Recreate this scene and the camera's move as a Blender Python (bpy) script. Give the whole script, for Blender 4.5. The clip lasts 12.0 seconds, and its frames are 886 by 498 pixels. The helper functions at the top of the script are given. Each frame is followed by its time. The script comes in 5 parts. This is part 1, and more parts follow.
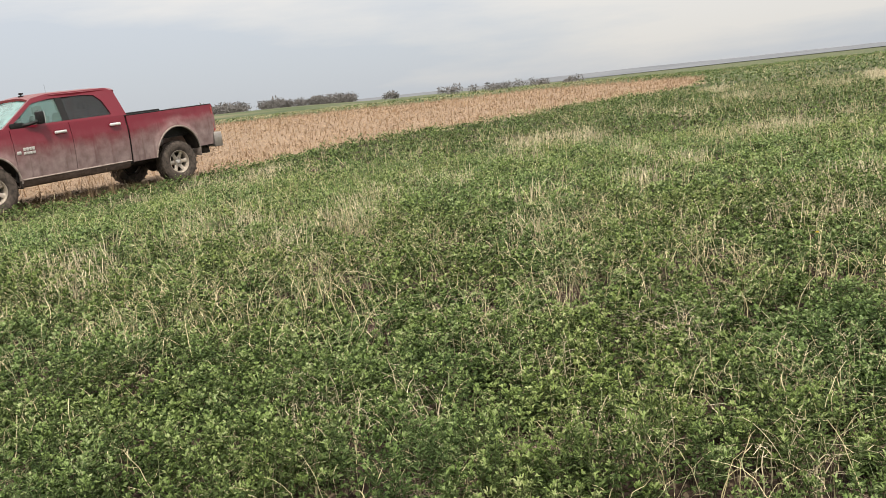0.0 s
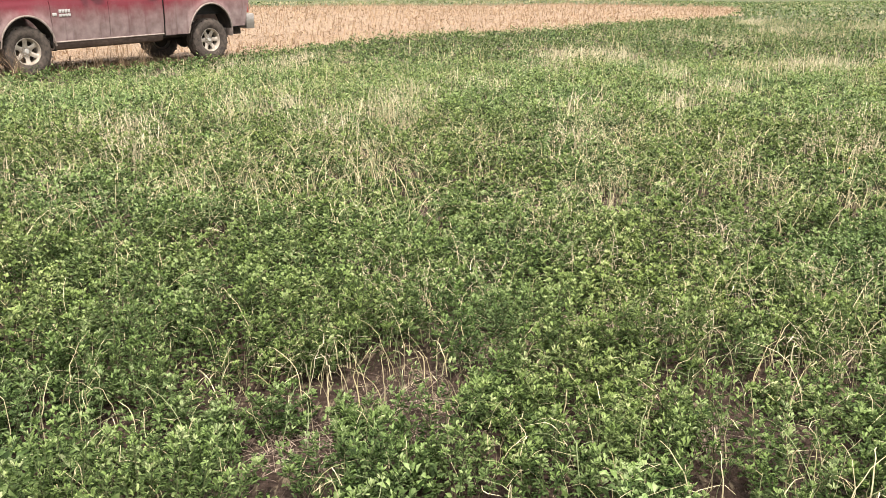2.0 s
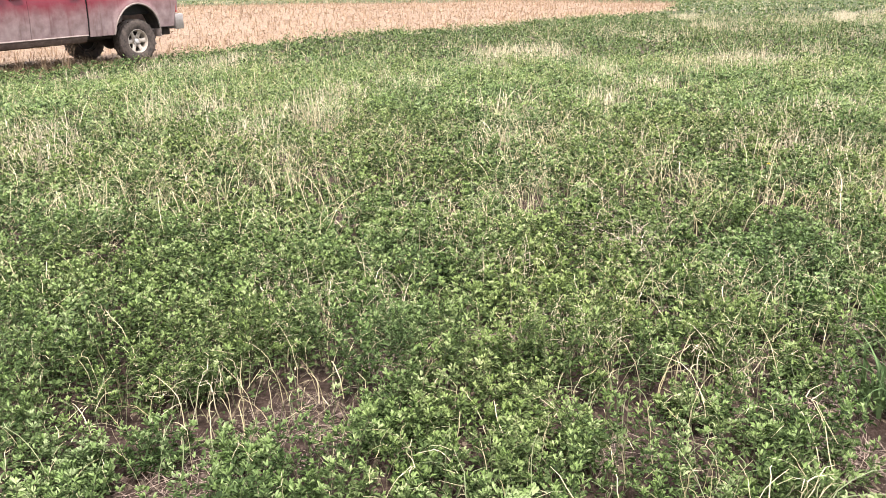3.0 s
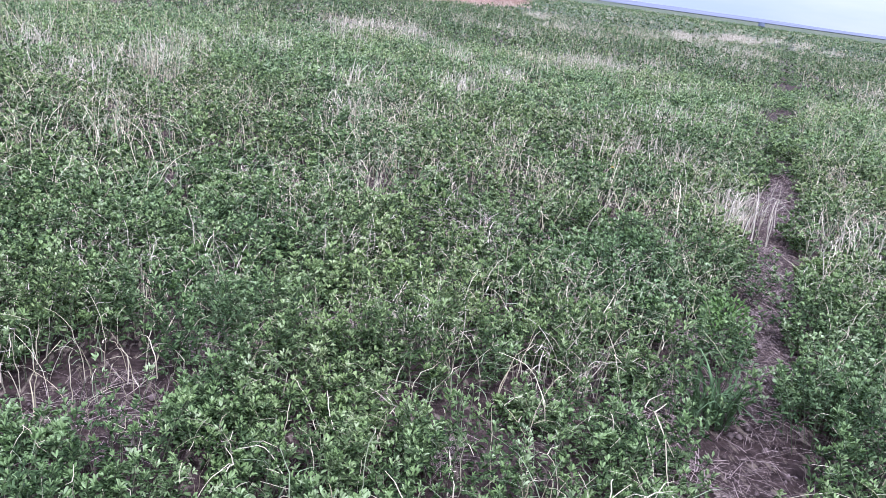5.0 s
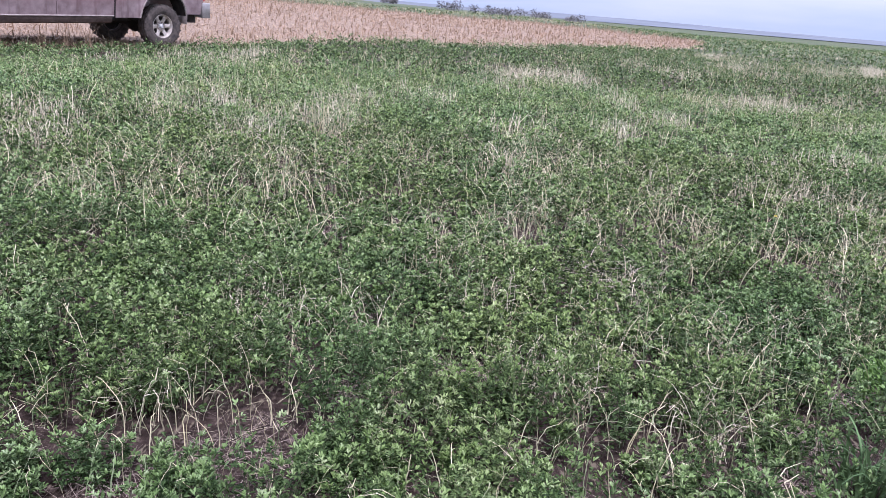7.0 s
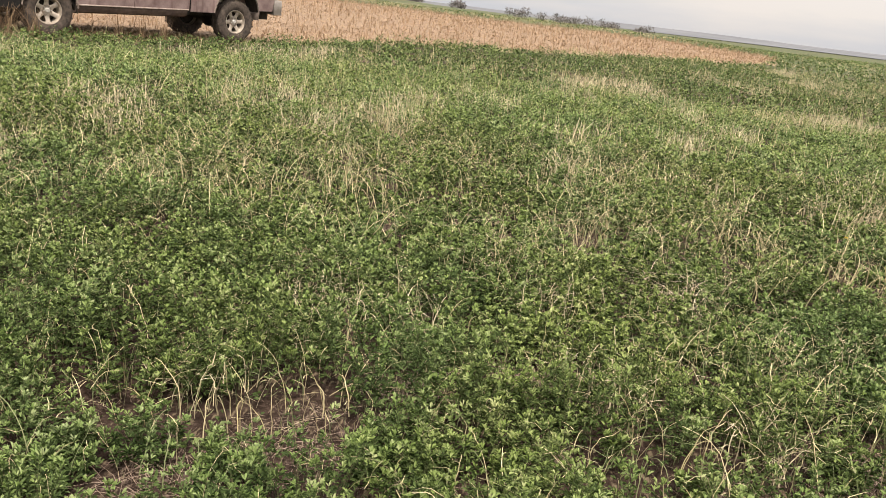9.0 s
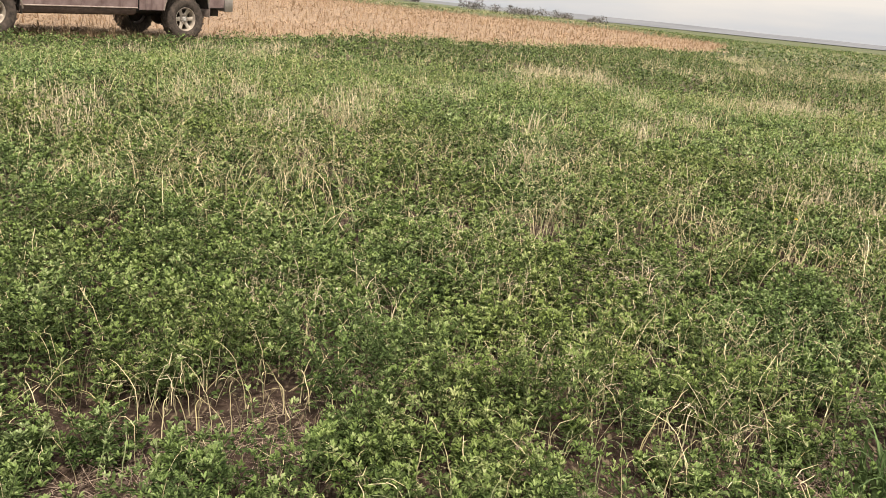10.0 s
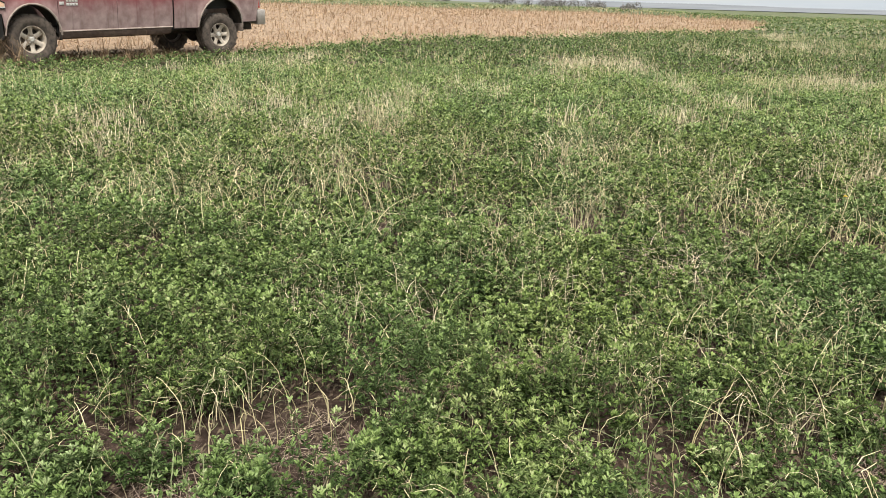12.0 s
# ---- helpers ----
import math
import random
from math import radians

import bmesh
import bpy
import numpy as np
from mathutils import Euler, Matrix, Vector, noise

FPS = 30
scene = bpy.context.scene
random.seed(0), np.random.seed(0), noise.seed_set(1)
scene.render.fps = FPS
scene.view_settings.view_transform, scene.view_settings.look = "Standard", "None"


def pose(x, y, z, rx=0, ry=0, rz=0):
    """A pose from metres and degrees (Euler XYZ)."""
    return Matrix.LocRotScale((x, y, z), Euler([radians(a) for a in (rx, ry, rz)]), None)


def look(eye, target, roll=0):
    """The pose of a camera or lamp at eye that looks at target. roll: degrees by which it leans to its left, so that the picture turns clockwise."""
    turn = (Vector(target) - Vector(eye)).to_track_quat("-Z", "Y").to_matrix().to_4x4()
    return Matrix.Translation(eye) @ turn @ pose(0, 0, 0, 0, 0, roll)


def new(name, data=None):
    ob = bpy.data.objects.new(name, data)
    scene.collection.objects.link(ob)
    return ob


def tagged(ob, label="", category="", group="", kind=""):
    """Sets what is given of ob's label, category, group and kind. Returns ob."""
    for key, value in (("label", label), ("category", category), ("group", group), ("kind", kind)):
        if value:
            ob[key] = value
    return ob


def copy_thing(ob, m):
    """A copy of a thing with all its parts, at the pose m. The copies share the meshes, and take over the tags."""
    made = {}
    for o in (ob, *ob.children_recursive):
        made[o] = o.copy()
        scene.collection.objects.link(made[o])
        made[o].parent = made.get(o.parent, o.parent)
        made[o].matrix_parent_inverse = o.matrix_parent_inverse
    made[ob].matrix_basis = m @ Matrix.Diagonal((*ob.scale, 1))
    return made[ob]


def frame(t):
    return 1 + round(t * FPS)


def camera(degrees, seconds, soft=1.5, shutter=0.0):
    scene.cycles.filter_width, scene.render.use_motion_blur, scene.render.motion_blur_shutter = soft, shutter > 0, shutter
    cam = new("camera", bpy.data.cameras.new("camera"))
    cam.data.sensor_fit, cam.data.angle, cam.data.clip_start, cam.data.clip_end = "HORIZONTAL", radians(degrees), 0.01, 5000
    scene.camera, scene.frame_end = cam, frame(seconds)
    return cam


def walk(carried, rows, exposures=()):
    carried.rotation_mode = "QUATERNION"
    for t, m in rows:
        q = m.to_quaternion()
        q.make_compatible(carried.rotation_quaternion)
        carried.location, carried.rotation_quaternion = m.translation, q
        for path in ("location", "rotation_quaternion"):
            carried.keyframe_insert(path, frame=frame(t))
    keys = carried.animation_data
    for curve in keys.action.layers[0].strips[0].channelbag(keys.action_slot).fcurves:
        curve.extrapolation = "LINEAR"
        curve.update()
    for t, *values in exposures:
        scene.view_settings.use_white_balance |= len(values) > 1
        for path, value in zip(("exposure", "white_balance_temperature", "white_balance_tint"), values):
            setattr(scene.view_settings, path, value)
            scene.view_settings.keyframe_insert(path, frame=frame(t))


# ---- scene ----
cam = camera(55.0, 12.0, soft=0.9)
PATH = [
    (0, (0.931, 0.345, 1.105), (0.862, 2.312, 0.747), -6.2),
    (0.5, (0.89, 0.32, 1.103), (0.652, 2.281, 0.787), -6.0),
    (1, (0.752, 0.166, 1.101), (0.498, 2.108, 0.696), -2.8),
    (1.5, (0.662, 0.074, 1.085), (0.476, 1.99, 0.541), 0.9),
    (2, (0.706, 0.059, 1.092), (0.616, 1.976, 0.527), -0.4),
    (2.5, (0.792, 0.111, 1.1), (0.815, 2.031, 0.539), -1.5),
    (2.7, (0.821, 0.142, 1.105), (0.854, 2.062, 0.545), -1.3),
    (4.3, (0.926, 0.359, 1.051), (0.965, 2.236, 0.361), 3.4),
    (4.5, (0.899, 0.367, 1.05), (1.067, 2.243, 0.375), 5.2),
    (5, (0.84, 0.357, 1.06), (1.257, 2.218, 0.459), 7.8),
    (5.5, (0.846, 0.335, 1.066), (1.371, 2.181, 0.502), 6.3),
    (6, (0.914, 0.323, 1.075), (1.322, 2.199, 0.513), 5.3),
    (6.5, (0.957, 0.291, 1.107), (1.087, 2.205, 0.541), 4.1),
    (7, (0.941, 0.311, 1.113), (0.956, 2.235, 0.57), 4.8),
    (7.5, (0.92, 0.315, 1.11), (0.875, 2.242, 0.576), 6.9),
    (7.7, (0.922, 0.311, 1.112), (0.843, 2.238, 0.581), 6.8),
    (9.3, (0.931, 0.325, 1.089), (0.816, 2.246, 0.543), 6.8),
    (9.5, (0.937, 0.318, 1.087), (0.837, 2.24, 0.542), 6.8),
    (10, (0.943, 0.317, 1.091), (0.92, 2.24, 0.542), 5.8),
    (10.5, (0.962, 0.337, 1.085), (1.022, 2.255, 0.522), 3.9),
    (11, (0.947, 0.331, 1.091), (0.976, 2.243, 0.505), 3.5),
    (11.5, (0.968, 0.341, 1.1), (0.884, 2.252, 0.516), 2.6),
    (12, (0.965, 0.344, 1.091), (0.837, 2.26, 0.532), 1.7),
]
EXPOSURES = [(0.0, 0.02, 6500, 10), (0.5, -0.26, 6500, 10), (1.0, 0.0, 6500, 10), (1.5, 0.48, 6430, 11), (2.5, 0.69, 6360, 12), (4.3, 1.24, 4800, 31), (4.55, 0.93, 4800, 31), (5.0, 0.44, 4720, 31), (5.5, 0.34, 4720, 30), (6.5, 0.30, 4720, 31), (7.0, 0.22, 5030, 27), (7.5, 0.14, 5300, 24), (9.3, 0.20, 6900, 13), (10.5, 0.23, 6850, 12), (11.0, 0.24, 6500, 8), (12.0, 0.27, 6300, 7)]
walk(cam, [(t, look(eye, target, roll)) for t, eye, target, roll in PATH], EXPOSURES)

# ---- world, sun ----
SUN_EL, SUN_AZ = 60.0, 172.0     # degrees above the horizon; compass bearing from +y, clockwise
sun = new("sun", bpy.data.lights.new("sun", "SUN"))
sun.data.energy, sun.data.angle, sun.data.color = 3.7, radians(8), (1.0, 0.92, 0.80)     # veiled by cloud
_a = radians(SUN_AZ)
sun.matrix_world = look((40 * math.sin(_a), 40 * math.cos(_a), 40 * math.tan(radians(SUN_EL))), (0, 0, 0))

world = bpy.data.worlds.new("sky")
scene.world = world
world.use_nodes = True
wn, wl = world.node_tree.nodes, world.node_tree.links
wn.clear()
w_out, w_bg, w_sky = wn.new("ShaderNodeOutputWorld"), wn.new("ShaderNodeBackground"), wn.new("ShaderNodeTexSky")
w_sky.sky_type, w_sky.sun_disc = "NISHITA", False
w_sky.sun_elevation, w_sky.sun_rotation = radians(SUN_EL), radians(SUN_AZ)
w_tc, w_map, w_noise, w_ramp = (wn.new("ShaderNodeTexCoord"), wn.new("ShaderNodeMapping"), wn.new("ShaderNodeTexNoise"), wn.new("ShaderNodeValToRGB"))
w_map.inputs["Scale"].default_value = (1.3, 1.6, 7.5)
w_map.inputs["Rotation"].default_value = (0.0, 0.03, 0.6)
w_noise.inputs["Scale"].default_value, w_noise.inputs["Detail"].default_value, w_noise.inputs["Roughness"].default_value = 1.5, 6.0, 0.56
w_ramp.color_ramp.elements[0].position, w_ramp.color_ramp.elements[0].color = 0.41, (8.7, 9.2, 9.9, 1)
w_ramp.color_ramp.elements[1].position, w_ramp.color_ramp.elements[1].color = 0.64, (11.6, 11.2, 10.7, 1)
w_mix = wn.new("ShaderNodeMix")
w_mix.data_type = "RGBA"
w_mix.inputs["Factor"].default_value = 0.86
wl.new(w_tc.outputs["Generated"], w_map.inputs["Vector"])
wl.new(w_map.outputs["Vector"], w_noise.inputs["Vector"])
w_grad = wn.new("ShaderNodeVectorMath")          # thinner cloud higher up and towards the east
w_grad.operation = "DOT_PRODUCT"
w_grad.inputs[1].default_value = (0.42, 0.0, 2.6)
w_sum = wn.new("ShaderNodeMath")
w_sum.operation = "ADD"
wl.new(w_tc.outputs["Generated"], w_grad.inputs[0])
w_off = wn.new("ShaderNodeMath")
w_off.operation = "SUBTRACT"
w_off.inputs[1].default_value = 0.15
wl.new(w_grad.outputs["Value"], w_off.inputs[0])
wl.new(w_noise.outputs["Fac"], w_sum.inputs[0])
wl.new(w_off.outputs["Value"], w_sum.inputs[1])
wl.new(w_sum.outputs["Value"], w_ramp.inputs["Fac"])
wl.new(w_sky.outputs["Color"], w_mix.inputs["A"])
wl.new(w_ramp.outputs["Color"], w_mix.inputs["B"])
w_sep, w_rise, w_lift = wn.new("ShaderNodeSeparateXYZ"), wn.new("ShaderNodeMapRange"), wn.new("ShaderNodeVectorMath")
w_rise.inputs["To Min"].default_value, w_rise.inputs["To Max"].default_value = 1.0, 2.4     # an overcast sky is about three times brighter overhead
w_lift.operation = "SCALE"
wl.new(w_tc.outputs["Generated"], w_sep.inputs["Vector"])
wl.new(w_sep.outputs["Z"], w_rise.inputs["Value"])
wl.new(w_mix.outputs["Result"], w_lift.inputs[0])
wl.new(w_rise.outputs["Result"], w_lift.inputs["Scale"])
wl.new(w_lift.outputs["Vector"], w_bg.inputs["Color"])
wl.new(w_bg.outputs["Background"], w_out.inputs["Surface"])
w_bg.inputs["Strength"].default_value = 0.067


# ---- materials ----
class Mat:
    """A small builder for node materials on one Principled shader."""

    def __init__(self, name, rough=0.7, metal=0.0, spec=0.4):
        self.m = bpy.data.materials.new(name)
        self.m.use_nodes = True
        self.n, self.l = self.m.node_tree.nodes, self.m.node_tree.links
        self.b = self.n["Principled BSDF"]
        self.out = self.n["Material Output"]
        self.b.inputs["Roughness"].default_value, self.b.inputs["Metallic"].default_value = rough, metal
        self.b.inputs["Specular IOR Level"].default_value = spec

    def coord(self, scale=(1, 1, 1)):
        tc, mp = self.n.new("ShaderNodeTexCoord"), self.n.new("ShaderNodeMapping")
        mp.inputs["Scale"].default_value = scale
        self.l.new(tc.outputs["Object"], mp.inputs["Vector"])
        return mp.outputs["Vector"]

    def noise(self, scale, detail=4.0, rough=0.55, stretch=(1, 1, 1)):
        t = self.n.new("ShaderNodeTexNoise")
        t.inputs["Scale"].default_value, t.inputs["Detail"].default_value, t.inputs["Roughness"].default_value = scale, detail, rough
        self.l.new(self.coord(stretch), t.inputs["Vector"])
        return t.outputs["Fac"]

    def island(self):
        return self.n.new("ShaderNodeNewGeometry").outputs["Random Per Island"]

    def height(self):
        s = self.n.new("ShaderNodeSeparateXYZ")
        self.l.new(self.coord(), s.inputs["Vector"])
        return s.outputs["Z"]

    def ramp(self, fac, stops):
        r = self.n.new("ShaderNodeValToRGB")
        e = r.color_ramp.elements
        while len(e) < len(stops):
            e.new(0.5)
        for k, (p, c) in zip(e, stops):
            k.position, k.color = p, ((c, c, c, 1) if isinstance(c, (int, float)) else (*c, 1))
        self.l.new(fac, r.inputs["Fac"])
        return r.outputs["Color"]

    def mix(self, fac, a, b, mode="MIX"):
        x = self.n.new("ShaderNodeMix")
        x.data_type, x.blend_type = "RGBA", mode
        for key, v in (("Factor", fac), ("A", a), ("B", b)):
            if isinstance(v, (int, float)):
                x.inputs[key].default_value = v
            elif isinstance(v, tuple):
                x.inputs[key].default_value = (*v, 1)
            else:
                self.l.new(v, x.inputs[key])
        return x.outputs["Result"]

    def math(self, op, a, b):
        x = self.n.new("ShaderNodeMath")
        x.operation = op
        for i, v in enumerate((a, b)):
            if isinstance(v, (int, float)):
                x.inputs[i].default_value = v
            else:
                self.l.new(v, x.inputs[i])
        return x.outputs["Value"]

    def color(self, c):
        if isinstance(c, tuple):
            self.b.inputs["Base Color"].default_value = (*c, 1)
        else:
            self.l.new(c, self.b.inputs["Base Color"])
        return self

    def rough(self, v):
        self.l.new(v, self.b.inputs["Roughness"])
        return self

    def bump(self, h, dist=0.01, strength=0.6):
        b = self.n.new("ShaderNodeBump")
        b.inputs["Distance"].default_value, b.inputs["Strength"].default_value = dist, strength
        self.l.new(h, b.inputs["Height"])
        self.l.new(b.outputs["Normal"], self.b.inputs["Normal"])
        return self

    def translucent(self, col, amount):
        t, mx = self.n.new("ShaderNodeBsdfTranslucent"), self.n.new("ShaderNodeMixShader")
        self.l.new(col, t.inputs["Color"])
        mx.inputs["Fac"].default_value = amount
        self.l.new(self.b.outputs["BSDF"], mx.inputs[1])
        self.l.new(t.outputs["BSDF"], mx.inputs[2])
        self.l.new(mx.outputs["Shader"], self.out.inputs["Surface"])
        return self


def leaf_material(name, stops, rough):
    k = Mat(name, rough, 0, 0.16)
    shoot = k.math("ADD", k.math("MULTIPLY", k.noise(26, 2, 0.5), 0.50), k.math("MULTIPLY", k.noise(6, 3, 0.5), 0.35))
    pick = k.math("ADD", k.math("MULTIPLY", k.island(), 0.15), shoot)
    patch = k.ramp(k.noise(1.1, 3), [(0.35, (0.88, 0.93, 0.90)), (0.65, (1.14, 1.07, 0.92))])
    col = k.mix(1.0, k.ramp(pick, stops), patch, "MULTIPLY")
    k.color(col)
    return k.translucent(col, 0.10).m


def straw_material(name, dark, light, green=None):
    k = Mat(name, 0.75, 0, 0.25)
    stops = [(0.0, dark), (0.7, light), (1.0, tuple(min(1, c * 1.2) for c in light))]
    if green:
        stops = [(0.0, green), (0.22, green), (0.36, dark), (0.75, light), (1.0, tuple(min(1, c * 1.15) for c in light))]
    col = k.mix(1.0, k.ramp(k.island(), stops), k.ramp(k.noise(35, 2), [(0.3, 0.8), (0.7, 1.1)]), "MULTIPLY")
    k.color(col)
    return k.translucent(col, 0.15).m


def ground_material():
    k = Mat("field_soil", 0.95, 0, 0.15)
    soil = k.ramp(k.noise(30, 8, 0.78), [(0.38, (0.022, 0.014, 0.010)), (0.52, (0.055, 0.036, 0.027)), (0.72, (0.14, 0.10, 0.08))])
    lit = k.ramp(k.noise(60, 3, 0.6, (1, 0.3, 1)), [(0.56, 0.0), (0.66, 0.6)])
    col = k.mix(lit, soil, (0.30, 0.24, 0.16))
    far = k.ramp(k.noise(0.05, 4), [(0.35, (0.065, 0.088, 0.040)), (0.5, (0.100, 0.115, 0.060)), (0.68, (0.165, 0.155, 0.092))])
    dist = k.n.new("ShaderNodeVectorMath")
    dist.operation = "LENGTH"
    k.l.new(k.coord(), dist.inputs[0])
    fade = k.n.new("ShaderNodeMapRange")
    fade.inputs["From Min"].default_value, fade.inputs["From Max"].default_value = 20.0, 45.0
    k.l.new(dist.outputs["Value"], fade.inputs["Value"])
    k.color(k.mix(fade.outputs["Result"], col, far))
    return k.bump(k.noise(48, 8, 0.7), 0.02, 0.9).m


def stubble_ground_material():
    k = Mat("stubble_soil", 0.95, 0, 0.15)
    soil = k.ramp(k.noise(5, 6, 0.65), [(0.3, (0.12, 0.082, 0.060)), (0.5, (0.23, 0.165, 0.118)), (0.7, (0.36, 0.27, 0.19))])
    litter = k.ramp(k.noise(30, 4, 0.6, (1, 0.35, 1)), [(0.42, 0.0), (0.6, 0.9)])
    k.color(k.mix(litter, soil, (0.40, 0.295, 0.20)))
    return k.bump(k.noise(22, 5, 0.65), 0.03, 0.9).m


def paint_material():
    k = Mat("dusty_red_paint", 0.32, 0.0, 0.5)
    streak = k.noise(3.0, 5, 0.6, (1.0, 1.0, 0.35))
    fine = k.noise(26, 4, 0.6)
    lvl = k.math("ADD", k.math("ADD", k.math("MULTIPLY", k.height(), -1.35), 1.78), k.math("MULTIPLY", k.math("SUBTRACT", streak, 0.5), 0.5))
    lvl = k.math("ADD", lvl, k.math("MULTIPLY", k.math("SUBTRACT", fine, 0.5), 0.12))
    along = k.n.new("ShaderNodeSeparateXYZ")
    k.l.new(k.coord(), along.inputs["Vector"])
    lvl = k.math("ADD", lvl, k.ramp(along.outputs["X"], [(0.0, 0.26), (1.0, 0.0)]))       # the rear wheels throw more mud on the bed
    mud = k.ramp(lvl, [(0.0, 0.02), (0.20, 0.09), (0.50, 0.72), (0.80, 0.95)])
    dirt = k.ramp(k.noise(7, 4), [(0.3, (0.190, 0.134, 0.127)), (0.7, (0.330, 0.255, 0.242))])
    drip = k.ramp(k.noise(9.0, 4, 0.6, (1.0, 1.0, 0.09)), [(0.33, 0.45), (0.45, 0.0)])
    dirt = k.mix(drip, dirt, (0.085, 0.050, 0.045))
    nz = k.n.new("ShaderNodeSeparateXYZ")
    k.l.new(k.n.new("ShaderNodeNewGeometry").outputs["Normal"], nz.inputs["Vector"])
    settled = k.math("MULTIPLY", k.ramp(nz.outputs["Z"], [(0.62, 0.0), (0.95, 0.55)]), k.ramp(k.noise(2.2, 4), [(0.3, 0.25), (0.65, 1.0)]))
    mud = k.math("MAXIMUM", mud, settled)
    k.color(k.mix(mud, (0.165, 0.0050, 0.018), dirt))
    k.rough(k.ramp(mud, [(0.1, 0.28), (0.7, 0.85)]))
    return k.m


def plain(name, dark, light, rough=0.6, metal=0.0, scale=12.0, spec=0.4, bump=0.0):
    k = Mat(name, rough, metal, spec)
    f = k.noise(scale, 5, 0.6)
    k.color(k.ramp(f, [(0.3, dark), (0.7, light)]))
    if bump:
        k.bump(f, bump)
    return k.m


def glass_material(name, tint, gloss, dust, film_tone=(0.66, 0.70, 0.69)):
    """Glass that shows what lies behind it, mirrors the sky, and carries a film of dust, whose tone can also paint
    reflected sky.
    """
    k = Mat(name, 0.9, 0, 0.2)
    k.color(film_tone)
    tr, gl, fr = k.n.new("ShaderNodeBsdfTransparent"), k.n.new("ShaderNodeBsdfGlossy"), k.n.new("ShaderNodeFresnel")
    film, mx = k.n.new("ShaderNodeMixShader"), k.n.new("ShaderNodeMixShader")
    tr.inputs["Color"].default_value = (*tint, 1)
    gl.inputs["Roughness"].default_value = 0.04
    fr.inputs["IOR"].default_value = gloss
    k.l.new(k.ramp(k.noise(5, 4), [(0.3, dust * 0.6), (0.7, dust * 1.3)]), film.inputs["Fac"])
    k.l.new(tr.outputs["BSDF"], film.inputs[1])
    k.l.new(k.b.outputs["BSDF"], film.inputs[2])
    k.l.new(fr.outputs["Fac"], mx.inputs["Fac"])
    k.l.new(film.outputs["Shader"], mx.inputs[1])
    k.l.new(gl.outputs["BSDF"], mx.inputs[2])
    k.l.new(mx.outputs["Shader"], k.out.inputs["Surface"])
    return k.m


# young tips are paler; the wide tone step also paints lit tops over shade
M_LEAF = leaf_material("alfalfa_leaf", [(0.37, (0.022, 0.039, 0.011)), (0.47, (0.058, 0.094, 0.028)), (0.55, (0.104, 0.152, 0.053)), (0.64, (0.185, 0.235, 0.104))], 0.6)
M_YOUNG = leaf_material("lit_downy_leaf", [(0.37, (0.110, 0.165, 0.048)), (0.47, (0.195, 0.275, 0.094)), (0.55, (0.268, 0.345, 0.145)), (0.64, (0.385, 0.440, 0.245))], 0.8)
M_STRAW = straw_material("dry_grass_straw", (0.42, 0.36, 0.195), (0.68, 0.59, 0.375), (0.27, 0.31, 0.16))
M_FRESH = straw_material("fresh_green_leaf", (0.085, 0.155, 0.03), (0.15, 0.235, 0.055))
M_STEM = straw_material("green_stem", (0.05, 0.066, 0.026), (0.11, 0.125, 0.055))
M_LITTER = straw_material("straw_litter", (0.09, 0.060, 0.045), (0.40, 0.31, 0.245))
M_PALE = straw_material("bleached_straw", (0.26, 0.20, 0.15), (0.52, 0.42, 0.33))
M_TUFT = straw_material("pale_tuft_straw", (0.45, 0.39, 0.245), (0.72, 0.63, 0.45))
M_CORN = straw_material("corn_stubble_straw", (0.23, 0.150, 0.092), (0.44, 0.312, 0.200))
M_WEED = straw_material("brown_weed_stem", (0.10, 0.065, 0.04), (0.26, 0.18, 0.11))
M_BLADE = straw_material("green_grass_blade", (0.075, 0.130, 0.042), (0.14, 0.21, 0.080))
M_SOIL, M_STUBBLE = ground_material(), stubble_ground_material()
M_CLOD = plain("dry_soil_clod", (0.075, 0.052, 0.042), (0.19, 0.145, 0.118), 0.95, 0, 60, 0.1)
M_PAINT = paint_material()
M_BLACK = plain("dusty_black_steel", (0.005, 0.005, 0.006), (0.014, 0.013, 0.012), 0.6, 0, 9, 0.25)
M_PLASTIC = plain("black_plastic", (0.007, 0.007, 0.008), (0.016, 0.015, 0.014), 0.55, 0, 20, 0.3)
M_TYRE = plain("muddy_rubber", (0.040, 0.035, 0.031), (0.135, 0.108, 0.090), 0.9, 0, 14, 0.2, 0.004)
M_RIM = plain("dusty_alloy", (0.38, 0.33, 0.28), (0.62, 0.55, 0.46), 0.5, 0.35, 18)
M_CHROME = plain("chrome", (0.72, 0.72, 0.72), (0.90, 0.89, 0.87), 0.35, 0.45, 8)
M_MUD = plain("dried_mud_trim", (0.24, 0.19, 0.165), (0.42, 0.35, 0.31), 0.9, 0, 10, 0.2, 0.004)
M_SILL = plain("dark_mud", (0.075, 0.052, 0.043), (0.17, 0.125, 0.104), 0.9, 0, 7, 0.2, 0.004)
M_UNDER = plain("dark_chassis", (0.018, 0.015, 0.013), (0.065, 0.050, 0.040), 0.85, 0, 8)
M_SEAT = plain("grey_upholstery", (0.05, 0.05, 0.052), (0.09, 0.088, 0.085), 0.9, 0, 30)
M_BUMPER = plain("dusty_chrome_bumper", (0.30, 0.27, 0.25), (0.52, 0.47, 0.43), 0.35, 0.5, 6)
M_LENS = plain("headlamp_lens", (0.55, 0.56, 0.55), (0.80, 0.80, 0.78), 0.15, 0.25, 16)
M_AMBER = plain("amber_lens", (0.58, 0.36, 0.24), (0.72, 0.50, 0.36), 0.25, 0, 20)
